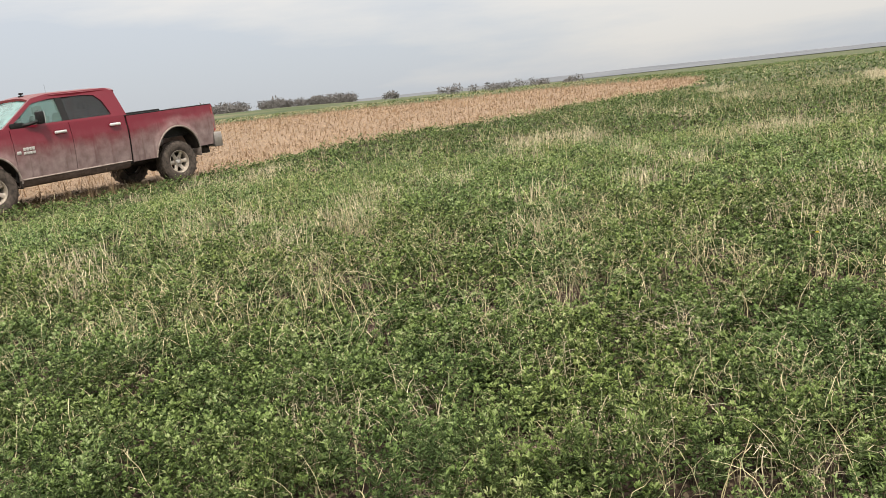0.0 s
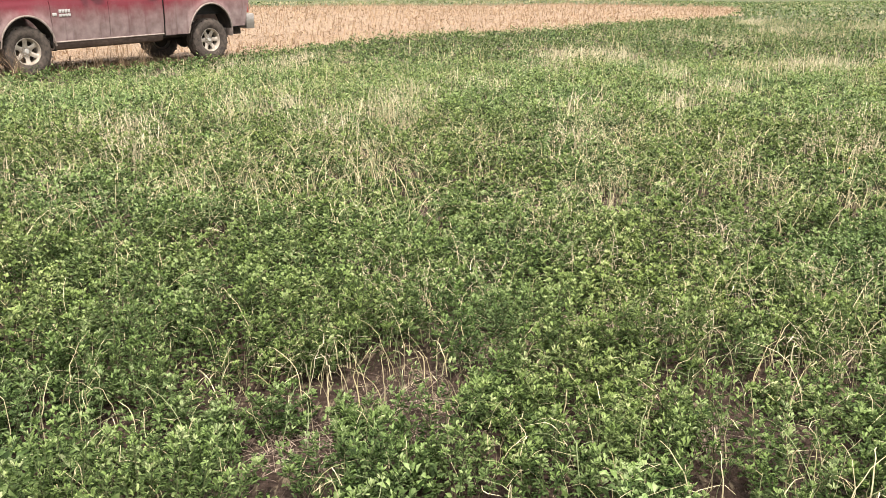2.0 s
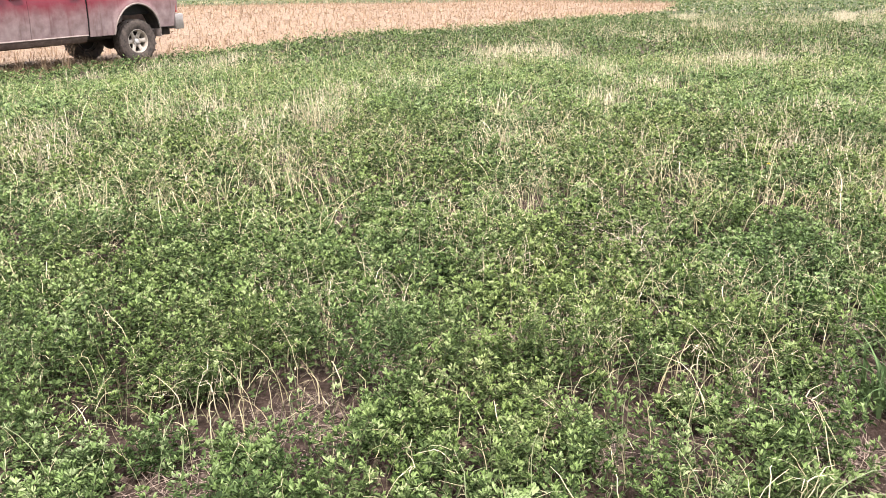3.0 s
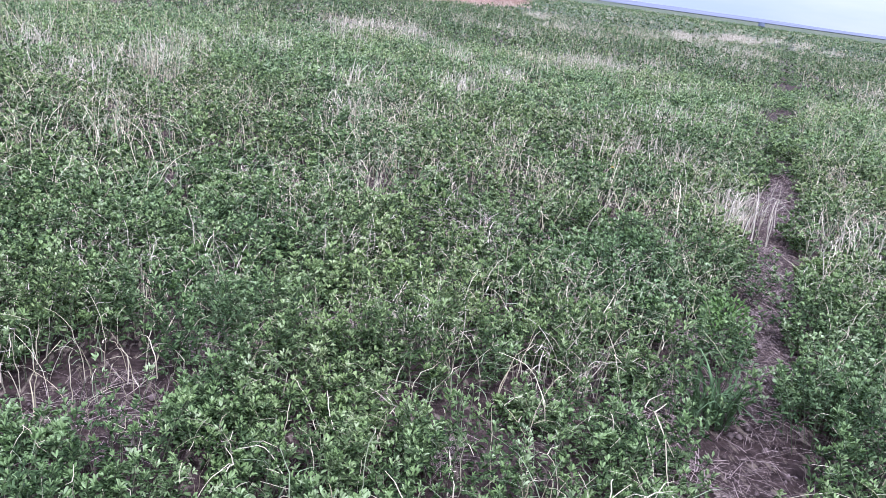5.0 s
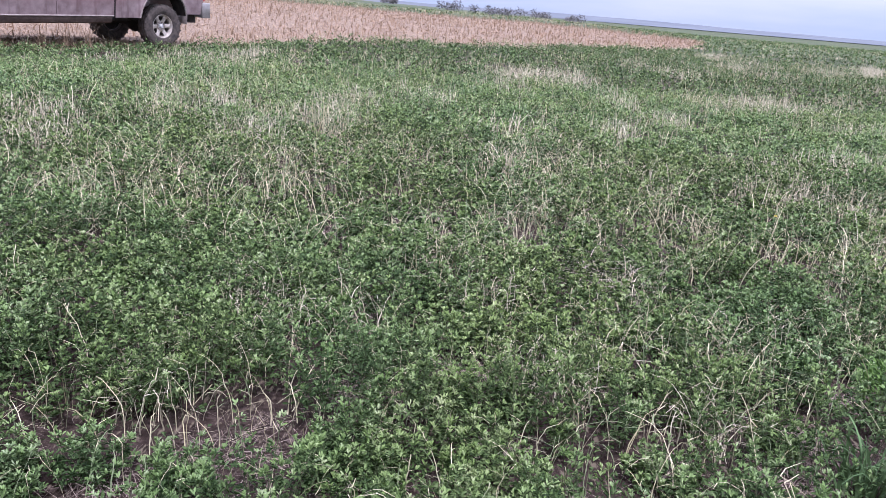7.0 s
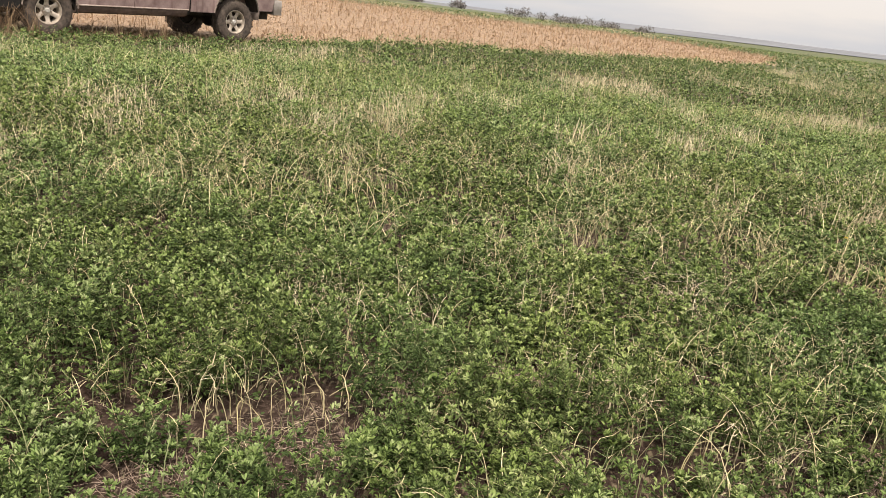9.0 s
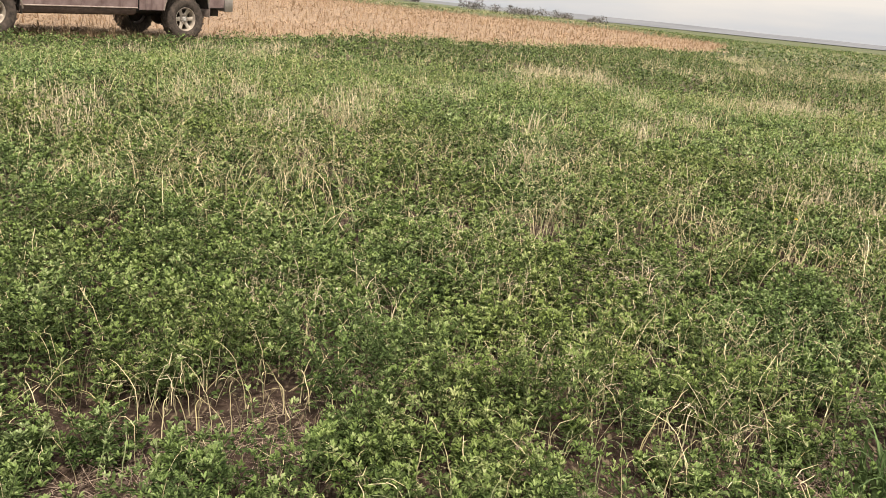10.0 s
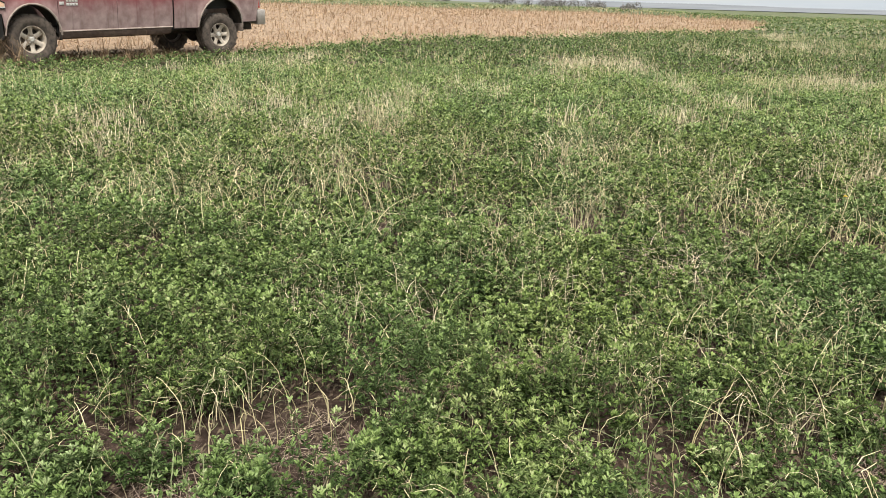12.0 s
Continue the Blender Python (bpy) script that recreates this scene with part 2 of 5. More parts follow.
M_RED = plain("red_lens", (0.30, 0.035, 0.03), (0.42, 0.07, 0.055), 0.3, 0, 20)
M_PLATE = plain("grey_plate", (0.32, 0.32, 0.31), (0.46, 0.46, 0.44), 0.6, 0, 30)
M_BADGE = plain("silver_badge", (0.50, 0.48, 0.46), (0.70, 0.68, 0.65), 0.35, 0.4, 30)
M_GLASS = glass_material("clear_glass", (0.72, 0.92, 0.86), 1.5, 0.08, (0.42, 0.58, 0.54))
M_TINT = glass_material("tinted_glass", (0.42, 0.43, 0.45), 1.42, 0.02)
# the strong pale teal film paints reflected sky on top of real dust
M_SCREEN = glass_material("windscreen_glass", (0.36, 0.74, 0.70), 2.0, 0.42, (0.36, 0.66, 0.62))
M_TUB = plain("blue_grey_plastic", (0.09, 0.105, 0.13), (0.13, 0.15, 0.18), 0.6, 0, 5)
M_YELLOW = plain("yellow_petal", (0.62, 0.47, 0.02), (0.80, 0.62, 0.04), 0.6, 0, 60)
M_TWIG = straw_material("grey_brown_twigs", (0.150, 0.140, 0.135), (0.195, 0.182, 0.175))
M_NEEDLE = straw_material("dark_evergreen", (0.018, 0.030, 0.016), (0.045, 0.062, 0.032))
# blue grey puts the haze of distance into the hills' own colour
M_HILL = plain("hazed_prairie", (0.16, 0.17, 0.185), (0.20, 0.21, 0.225), 1.0, 0, 0.006, 0.0)


# ---- number helpers ----
EYE = (0.88, 0.28)
_tables = {}


def vnoise(x, y, seed=0):
    """Smooth value noise in 0..1 on unit cells."""
    if seed not in _tables:
        _tables[seed] = np.random.RandomState(seed).rand(256, 256)
    tab = _tables[seed]
    x, y = np.asarray(x, float), np.asarray(y, float)
    xi, yi = np.floor(x).astype(int), np.floor(y).astype(int)
    fx, fy = x - xi, y - yi
    fx, fy = fx * fx * (3 - 2 * fx), fy * fy * (3 - 2 * fy)
    a, b = tab[xi % 256, yi % 256], tab[(xi + 1) % 256, yi % 256]
    c, d = tab[xi % 256, (yi + 1) % 256], tab[(xi + 1) % 256, (yi + 1) % 256]
    return (a * (1 - fx) + b * fx) * (1 - fy) + (c * (1 - fx) + d * fx) * fy


def smooth(v):
    v = np.clip(v, 0, 1)
    return v * v * (3 - 2 * v)


def terrain(x, y):
    """Ground height: a low swell whose crest lies some 58 m off, and lower land beyond it."""
    x, y = np.asarray(x, float), np.asarray(y, float)
    dx, dy = x - EYE[0], y - EYE[1]
    d, az = np.hypot(dx, dy), np.degrees(np.arctan2(dx, dy))
    z = (0.9 - 0.25 * smooth((az - 4) / 14) * smooth((150 - az) / 30)) * smooth((d - 12) / 46)
    z = z - 2.4 * smooth((d - 58) / 70)
    left = smooth((12 - az) / 25) * smooth((az + 120) / 40)
    z = z + (4.9 * left - 1.0) * smooth((d - 130) / 220) + 4.0 * smooth((d - 1200) / 2500)
    z = z - 0.162 * smooth((-x - 1) / 4.5) * smooth((d - 8) / 6) * smooth((40 - d) / 16)
    near = smooth((70 - d) / 30)
    z = z + near * (0.028 * (vnoise(x / 0.55, y / 0.55, 1) - 0.5) + 0.022 * (vnoise(x / 0.17, y / 0.17, 2) - 0.5) + 0.10 * (vnoise(x / 7, y / 7, 3) - 0.5) * smooth((d - 20) / 10))
    return z


EDGE_Y = [-60, 8.0, 12.6, 14.5, 15.8, 17.7, 18.9, 20.5, 21.6, 23.0, 24.2, 25.5, 27.5, 29.0, 31.0, 35.7, 40.7, 47.0, 80]
EDGE_X = [-90, -11.5, -7.6, -6.8, -6.0, -4.5, -4.2, -3.0, -1.7, -0.4, 1.1, 3.2, 4.5, 6.1, 7.6, 10.7, 12.2, 14.0, 22]


def stubble_mask(x, y):
    """Positive inside the stubble field, metres from its edge."""
    wob = 0.5 * (vnoise(x / 1.3, y / 1.3, 4) - 0.5)
    d = np.hypot(x - EYE[0], y - EYE[1])
    return np.minimum(np.interp(y, EDGE_Y, EDGE_X) - x + wob, 47.0 - d)


def track_gap(x, y):
    """Metres from the middle of the bare wheel track."""
    return np.abs((x - 2.1) - (y - 2.07) * 0.625) / 1.18


BARE = [(0.50, 2.17, 0.17), (0.25, 1.97, 0.13), (-0.36, 2.33, 0.08), (0.73, 2.60, 0.08), (0.81, 2.12, 0.07), (1.07, 2.83, 0.08),
        (1.89, 3.09, 0.05), (1.92, 2.30, 0.09), (1.14, 2.32, 0.05), (2.27, 2.77, 0.06), (1.83, 1.98, 0.08), (1.26, 2.03, 0.05), (1.60, 2.28, 0.06),
        (0.91, 4.80, 0.11), (2.15, 3.85, 0.08), (1.75, 5.63, 0.10), (0.27, 3.80, 0.09), (0.47, 4.30, 0.07), (2.01, 2.47, 0.07), (1.66, 3.62, 0.12), (2.48, 5.64, 0.12)]


CLOSED = [(-0.08, 2.50, 0.26), (0.36, 2.50, 0.18)]        # where the crop closes over the soil


def bare_spot(x, y):
    """1 in the middle of a bare spot, 0 away from them."""
    b = np.zeros(np.shape(x))
    wob = 1 + 0.7 * (vnoise(x / 0.07, y / 0.07, 35) - 0.5)
    for bx, by, r in BARE:
        b = np.maximum(b, 1 - smooth((np.hypot(x - bx, (y - by) / 1.25) * wob / r - 0.55) / 0.5))
    return b


def cover(x, y):
    """How thickly alfalfa stands, 0..1."""
    c = 0.12 + 0.95 * smooth((0.7 * vnoise(x / 0.24, y / 0.24, 5) + 0.3 * vnoise(x / 0.09, y / 0.09, 36) + 0.12 * (vnoise(x / 1.7, y / 1.7, 6) - 0.5) - 0.215) / 0.20)
    for px, py, r in CLOSED:
        c = np.maximum(c, 1 - smooth((np.hypot(x - px, y - py) / r - 0.6) / 0.4))
    c = c * (1 - 0.95 * bare_spot(x, y))
    w = 0.050 + 0.060 * vnoise(x / 0.33, y / 0.33, 7) + 0.05 * (vnoise(x / 0.11, y / 0.11, 31) - 0.5) + 0.015 * smooth((3.0 - y) / 1.2) + 0.015 * smooth((y - 3.3) / 0.8) + 0.05 * smooth((y - 6) / 2)
    worn = np.interp(y, [2.6, 2.9, 3.1, 3.45, 3.7, 4.1, 5.5, 6.2, 9.6, 10.0, 10.4, 13.3, 13.6, 14], [1, 0.6, 1, 1, 0.7, 1, 1, 0.6, 0.5, 1, 0.5, 0.5, 1, 0.4])
    c = c * (1 - worn * (1 - smooth((track_gap(x, y) - w) / 0.06)))
    c = c * (1 - 0.72 * smooth((np.hypot(x - EYE[0], y - EYE[1]) - 46) / 1.5) * smooth((13 - x) / 3))
    return np.clip(c, 0, 1) * (stubble_mask(x, y) < 0)


def mesh_object(name, verts, faces, mat, smooth_shade=False):
    """One mesh from an (n, 3) array and an (m, k) array of corners."""
    me = bpy.data.meshes.new(name)
    verts, faces = np.asarray(verts, np.float32), np.asarray(faces, np.int32)
    me.vertices.add(len(verts))
    me.vertices.foreach_set("co", verts.ravel())
    k = faces.shape[1]
    me.loops.add(faces.size)
    me.loops.foreach_set("vertex_index", faces.ravel())
    me.polygons.add(len(faces))
    me.polygons.foreach_set("loop_start", np.arange(0, faces.size, k, dtype=np.int32))
    me.polygons.foreach_set("loop_total", np.full(len(faces), k, np.int32))
    me.update(calc_edges=True)
    if smooth_shade:
        me.polygons.foreach_set("use_smooth", np.ones(len(faces), bool))
    me.materials.append(mat)
    return new(name, me)


def unit(v):
    return v / np.maximum(np.linalg.norm(v, axis=-1, keepdims=True), 1e-9)


rng = np.random.RandomState(11)


def sector(n, r0, r1, a0=-40.0, a1=49.0):
    """n places spread evenly over a ring sector in front of the camera's stand."""
    r = np.sqrt(rng.uniform(r0 * r0, r1 * r1, n))
    a = np.radians(rng.uniform(a0, a1, n))
    return EYE[0] + r * np.sin(a), EYE[1] + r * np.cos(a)


def crowns(n, r0, r1, a0=-40.0, a1=49.0):
    """About n plant crowns over a ring sector, none crowding its neighbour."""
    area = math.radians(a1 - a0) / 2 * (r1 * r1 - r0 * r0)
    step = math.sqrt(area / n)
    m = int(r1 / step) + 1
    i, j = np.meshgrid(np.arange(-m, m + 1), np.arange(-m, m + 1), indexing="ij")
    x = (i + 0.5 * (j % 2)).ravel() * step + rng.uniform(-0.32, 0.32, i.size) * step
    y = j.ravel() * step + rng.uniform(-0.32, 0.32, i.size) * step
    r, a = np.hypot(x, y), np.degrees(np.arctan2(x, y)) % 360
    ok = (r >= r0) & (r < r1) & ((a - a0) % 360 < a1 - a0)
    return EYE[0] + x[ok], EYE[1] + y[ok]


def leaflets(base, way, length, width, form=2):
    """Leaf blades folded along the midrib: form 4 is rounded, 2 a folded diamond, 1 a single sliver."""
    n = len(base)
    way = unit(way)
    up = np.tile([0.0, 0.0, 1.0], (n, 1)) + 0.45 * rng.normal(size=(n, 3))
    side = unit(np.cross(way, up))
    nor = unit(np.cross(side, way))
    L, W = length[:, None], width[:, None]
    tip = base + way * L + nor * (-0.12 * L)
    fold = nor * (0.30 * W)
    if form == 4:
        pts = [base, base + way * L * 0.45 + side * W * 0.42 + fold, base + way * L * 0.82 + side * W * 0.40 + fold * 0.7, tip,
               base + way * L * 0.82 - side * W * 0.40 + fold * 0.7, base + way * L * 0.45 - side * W * 0.42 + fold]
        tris = [[0, 1, 2], [0, 2, 3], [0, 3, 4], [0, 4, 5]]
    elif form == 2:
        pts = [base, base + way * L * 0.62 + side * W * 0.5 + fold, tip, base + way * L * 0.62 - side * W * 0.5 + fold]
        tris = [[0, 1, 2], [0, 2, 3]]
    else:
        pts = [base + side * W * 0.5, base - side * W * 0.5, tip]
        tris = [[0, 1, 2]]
    v = np.stack(pts, 1)
    f = np.array(tris)[None] + (np.arange(n) * len(pts))[:, None, None]
    return v.reshape(-1, 3), f.reshape(-1, 3)


def alfalfa(young, x, y, shoots, leaves, size, stems, tall=1.0, tri=True, spread=0.065, slim=0.40, form=2):
    """Crowns at x, y with leaning shoots that carry leaves of three; the young ones at the tips go to their own list."""
    c = cover(x, y)
    keep = rng.rand(len(x)) < c * 1.1
    x, y, c = x[keep], y[keep], c[keep]
    vig = (0.75 + 0.4 * vnoise(x / 0.8, y / 0.8, 8)) * (0.52 + 0.97 * vnoise(x / 0.36, y / 0.36, 33)) * rng.uniform(0.66, 1.30, len(x)) * (0.6 + 0.42 * c)
    x, y, vig = (np.repeat(a, shoots) for a in (x, y, vig))
    a = rng.uniform(0, 2 * np.pi, len(x))
    out = np.sqrt(rng.rand(len(x)))
    h = rng.uniform(0.090, 0.140, len(x)) * vig * tall * (1.12 - 0.72 * out ** 2.5)
    lean = rng.uniform(0.05, 0.30, len(x)) * h + 0.6 * spread * out
    reach = spread * vig * 1.05
    bx, by = x + reach * np.cos(a) * out, y + reach * np.sin(a) * out
    bz = terrain(bx, by)
    if stems is not None:
        k = rng.uniform(0, 2 * np.pi, len(bx))
        side = 0.0009 * np.stack([np.cos(k), np.sin(k), 0 * k], 1)
        foot = np.stack([bx, by, bz - 0.005], 1)
        tip = foot + np.stack([np.cos(a) * lean, np.sin(a) * lean, h], 1)
        mid = foot + np.stack([np.cos(a) * lean * 0.40, np.sin(a) * lean * 0.40, h * 0.5], 1)
        v = np.stack([foot - side, foot + side, mid + side, mid - side, tip + side * 0.6, tip - side * 0.6], 1).reshape(-1, 3)
        q = np.array([[0, 1, 2, 3], [3, 2, 4, 5]])[None] + (np.arange(len(bx)) * 6)[:, None, None]
        stems.append((v, q.reshape(-1, 4)))
    low = max(1, round(0.38 * leaves))          # lower leaves along the stem, the rest in a rosette at the tip
    f = np.concatenate([rng.uniform(0.22, 0.68, (len(x), low)), rng.uniform(0.70, 1.0, (len(x), leaves - low))], 1)
    phi = a[:, None] + np.arange(leaves)[None] * 2.4 + rng.uniform(-0.5, 0.5, f.shape)
    off = (0.003 + 0.022 * (1 - f)) * (size / 0.018)
    px = bx[:, None] + np.cos(a)[:, None] * lean[:, None] * f ** 1.3 + np.cos(phi) * off
    py = by[:, None] + np.sin(a)[:, None] * lean[:, None] * f ** 1.3 + np.sin(phi) * off
    pz = bz[:, None] + h[:, None] * f + 0.004
    phi, px, py, pz, f = (b.ravel() for b in (phi, px, py, pz, f))
    fan = (-0.85, 0.0, 0.85) if tri else (0.0,)
    phi3 = (phi[:, None] + np.array(fan)[None] + rng.normal(0, 0.25, (len(phi), len(fan)))).ravel()
    m = len(fan)
    lift = np.repeat(rng.normal(0.0, 0.42, len(px)), m)
    px, py, pz, f = (np.repeat(b, m) for b in (px, py, pz, f))
    rise = lift + rng.normal(0, 0.2, len(px)) + (0.2 + 1.1 * smooth((f - 0.6) / 0.4)) * (1.0 if tri else 0.75)
    way = np.stack([np.cos(phi3), np.sin(phi3), rise], 1)
    length = size * rng.uniform(0.7, 1.3, len(px)) * (1.2 - 0.45 * f)
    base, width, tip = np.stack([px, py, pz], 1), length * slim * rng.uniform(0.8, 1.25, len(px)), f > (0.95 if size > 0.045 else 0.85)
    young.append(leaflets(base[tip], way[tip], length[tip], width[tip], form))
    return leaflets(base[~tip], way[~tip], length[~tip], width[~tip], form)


def blades(x, y, z, height, lean, width, segs=5, droop=0.5, rise=1.0):
    """Curved tapering ribbons that stand at x, y, z."""
    n = len(x)
    a = rng.uniform(0, 2 * np.pi, n)
    b = a + rng.uniform(0.6, 2.5, n)
    bend = a + rng.normal(0, 0.8, n)
    t = np.linspace(0, 1, segs + 1)[None]
    hook = droop * rng.uniform(0.3, 1.7, n)[:, None]
    dx = (lean * np.cos(a))[:, None] * t ** 1.4 + hook * (lean * np.cos(bend))[:, None] * t ** 3
    dy = (lean * np.sin(a))[:, None] * t ** 1.4 + hook * (lean * np.sin(bend))[:, None] * t ** 3
    dz = height[:, None] * rise * (t - 0.30 * hook * t ** 4)
    w = width[:, None] * (1 - 0.55 * t)
    beat, turn = rng.uniform(2.0, 5.5, (2, n, 1)), rng.uniform(0, 6.3, (2, n, 1))
    wob = 0.03 * height[None, :, None] * (np.sin(beat * t[None] + turn) - np.sin(turn)) + 0.009 * height[None, :, None] * rng.normal(size=(2, n, segs + 1)) * (t > 0.15)
    mid = np.stack([x[:, None] + dx + wob[0], y[:, None] + dy + wob[1], z[:, None] + dz], 2)
    side = np.stack([np.cos(b), np.sin(b), np.zeros(n)], 1)[:, None] * w[:, :, None] * 0.5
    v = np.stack([mid - side, mid + side], 2).reshape(n, -1, 3)
    k = np.arange(segs)
    q = np.stack([2 * k, 2 * k + 1, 2 * k + 3, 2 * k + 2], 1)
    f = q[None] + (np.arange(n) * 2 * (segs + 1))[:, None, None]
    return v.reshape(-1, 3), f.reshape(-1, 4)


def stalks(x, y, z, height, lean, width, segs=7, droop=1.0, twigs=2):
    """Dead stalks with short side twigs."""
    v, f = blades(x, y, z, height, lean, width, segs, droop)
    mid = v.reshape(len(x), segs + 1, 2, 3).mean(2)
    out = [(v, f)]
    for _ in range(twigs):
        p = mid[np.arange(len(x)), rng.randint(2, segs + 1, len(x))]
        k = rng.rand(len(x)) < 0.7
        m = int(k.sum())
        out.append(blades(p[k, 0], p[k, 1], p[k, 2], rng.uniform(-0.006, 0.03, m), rng.uniform(0.006, 0.035, m), width[k] * 0.85, 2, 0.8))
    return joined(out)


def joined(parts):
    vs, fs, o = [], [], 0
    for v, f in parts:
        vs.append(v)
        fs.append(f + o)
        o += len(v)
    return np.concatenate(vs), np.concatenate(fs)


# ---- ground ----
def build_ground():
    rings = np.concatenate([[0.0], np.geomspace(0.4, 9.0, 150), np.geomspace(9.3, 4600, 110)])
    a = np.radians(np.concatenate([np.linspace(-50, 60, 170, endpoint=False), np.linspace(60, 310, 56, endpoint=False)]))
    n = len(a)
    R, A = np.meshgrid(rings, a, indexing="ij")
    X, Y = EYE[0] + R * np.sin(A), EYE[1] + R * np.cos(A)
    v = np.stack([X, Y, terrain(X, Y)], 2).reshape(-1, 3)
    i, j = np.meshgrid(np.arange(len(rings) - 1), np.arange(n), indexing="ij")
    q = np.stack([i * n + j, i * n + (j + 1) % n, (i + 1) * n + (j + 1) % n, (i + 1) * n + j], 2).reshape(-1, 4)
    ob = mesh_object("ground", v, q, M_SOIL, True)
    ob.data.materials.append(M_STUBBLE)
    c = v[q].mean(1)
    ob.data.polygons.foreach_set("material_index", (stubble_mask(c[:, 0], c[:, 1]) > 0).astype(np.int32))
    return tagged(ob, "brown field soil with straw litter, stubble and far pasture", "ground", kind="structure")


ground = build_ground()


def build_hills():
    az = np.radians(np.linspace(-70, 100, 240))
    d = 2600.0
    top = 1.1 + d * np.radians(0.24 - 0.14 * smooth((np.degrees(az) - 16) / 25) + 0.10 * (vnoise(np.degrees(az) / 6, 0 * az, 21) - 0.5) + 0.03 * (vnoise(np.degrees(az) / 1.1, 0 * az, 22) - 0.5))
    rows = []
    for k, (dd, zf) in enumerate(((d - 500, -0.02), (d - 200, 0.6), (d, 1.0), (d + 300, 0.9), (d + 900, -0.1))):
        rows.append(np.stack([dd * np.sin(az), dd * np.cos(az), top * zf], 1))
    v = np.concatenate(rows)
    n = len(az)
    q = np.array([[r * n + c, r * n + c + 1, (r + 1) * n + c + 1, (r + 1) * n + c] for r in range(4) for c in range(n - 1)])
    return tagged(mesh_object("backdrop", v, q, M_HILL, True), "low prairie hills on the skyline, painted blue grey with distance haze", "hills", kind="structure")


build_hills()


# ---- field plants ----
def build_alfalfa():
    parts, young, stems = [], [], []
    for count, r0, r1, shoots, leaves, size, stem, tall, tri, spread, slim, form in (
            (32, 1.4, 2.5, 32, 15, 0.0165, stems, 1.50, True, 0.075, 0.33, 4), (32, 2.5, 4.0, 30, 12, 0.0185, stems, 1.46, True, 0.075, 0.46, 2), (28, 4.0, 7.5, 19, 7, 0.0255, stems, 1.36, True, 0.078, 0.47, 2),
            (25, 7.5, 14.0, 19, 8, 0.032, None, 1.24, False, 0.080, 0.60, 1), (9.5, 14.0, 30.0, 10, 6, 0.052, None, 1.25, False, 0.12, 0.66, 1), (5.0, 30.0, 62.0, 3, 3, 0.095, None, 0.9, False, 0.16, 0.7, 1)):
        area = math.radians(89) / 2 * (r1 * r1 - r0 * r0)
        parts.append(alfalfa(young, *crowns(int(count * area), r0, r1), shoots, leaves, size, stem, tall, tri, spread, slim, form))
    for count, r0, r1, size, form in ((500, 1.4, 4.0, 0.017, 2), (250, 4.0, 7.5, 0.025, 1), (150, 7.5, 14.0, 0.045, 1), (20, 14.0, 30.0, 0.06, 1)):     # low leaves under the shoots
        x, y = sector(int(count * math.radians(89) / 2 * (r1 * r1 - r0 * r0)), r0, r1)
        ok = rng.rand(len(x)) < cover(x, y) ** 2
        x, y = x[ok], y[ok]
        n = len(x)
        a = rng.uniform(0, 2 * np.pi, n)
        length = size * rng.uniform(0.7, 1.4, n)
        parts.append(leaflets(np.stack([x, y, terrain(x, y) + rng.uniform(0.012, 0.05, n)], 1), np.stack([np.cos(a), np.sin(a), rng.normal(0.25, 0.25, n)], 1), length, length * rng.uniform(0.40, 0.6, n), form))
    # the field goes on beside and behind the stand
    parts.append(alfalfa(young, *sector(4600, 0.0, 7.0, 49.0, 320.0), 8, 5, 0.060, None, 1.15, False, 0.11, 0.7, 1))
    parts.append(alfalfa(young, *sector(60, 0.0, 1.4), 18, 9, 0.030, None, 1.15, False, 0.10, 0.5, 2))
    parts.append(alfalfa(young, *sector(13000, 7.0, 40.0, 49.0, 320.0), 4, 4, 0.16, None, 0.9, False, 0.20, 0.8, 1))
    v, f = joined(parts)
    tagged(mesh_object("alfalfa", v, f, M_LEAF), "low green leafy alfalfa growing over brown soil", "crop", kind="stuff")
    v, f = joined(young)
    tagged(mesh_object("alfalfa_tips", v, f, M_YOUNG), "downy young leaves at the alfalfa shoot tips, paled further as if top lit", "crop tips", kind="stuff")
    v, f = joined(stems)
    tagged(mesh_object("alfalfa_stems", v, f, M_STEM), "thin pale green alfalfa stems below the leaves", "crop stems", kind="stuff")


build_alfalfa()


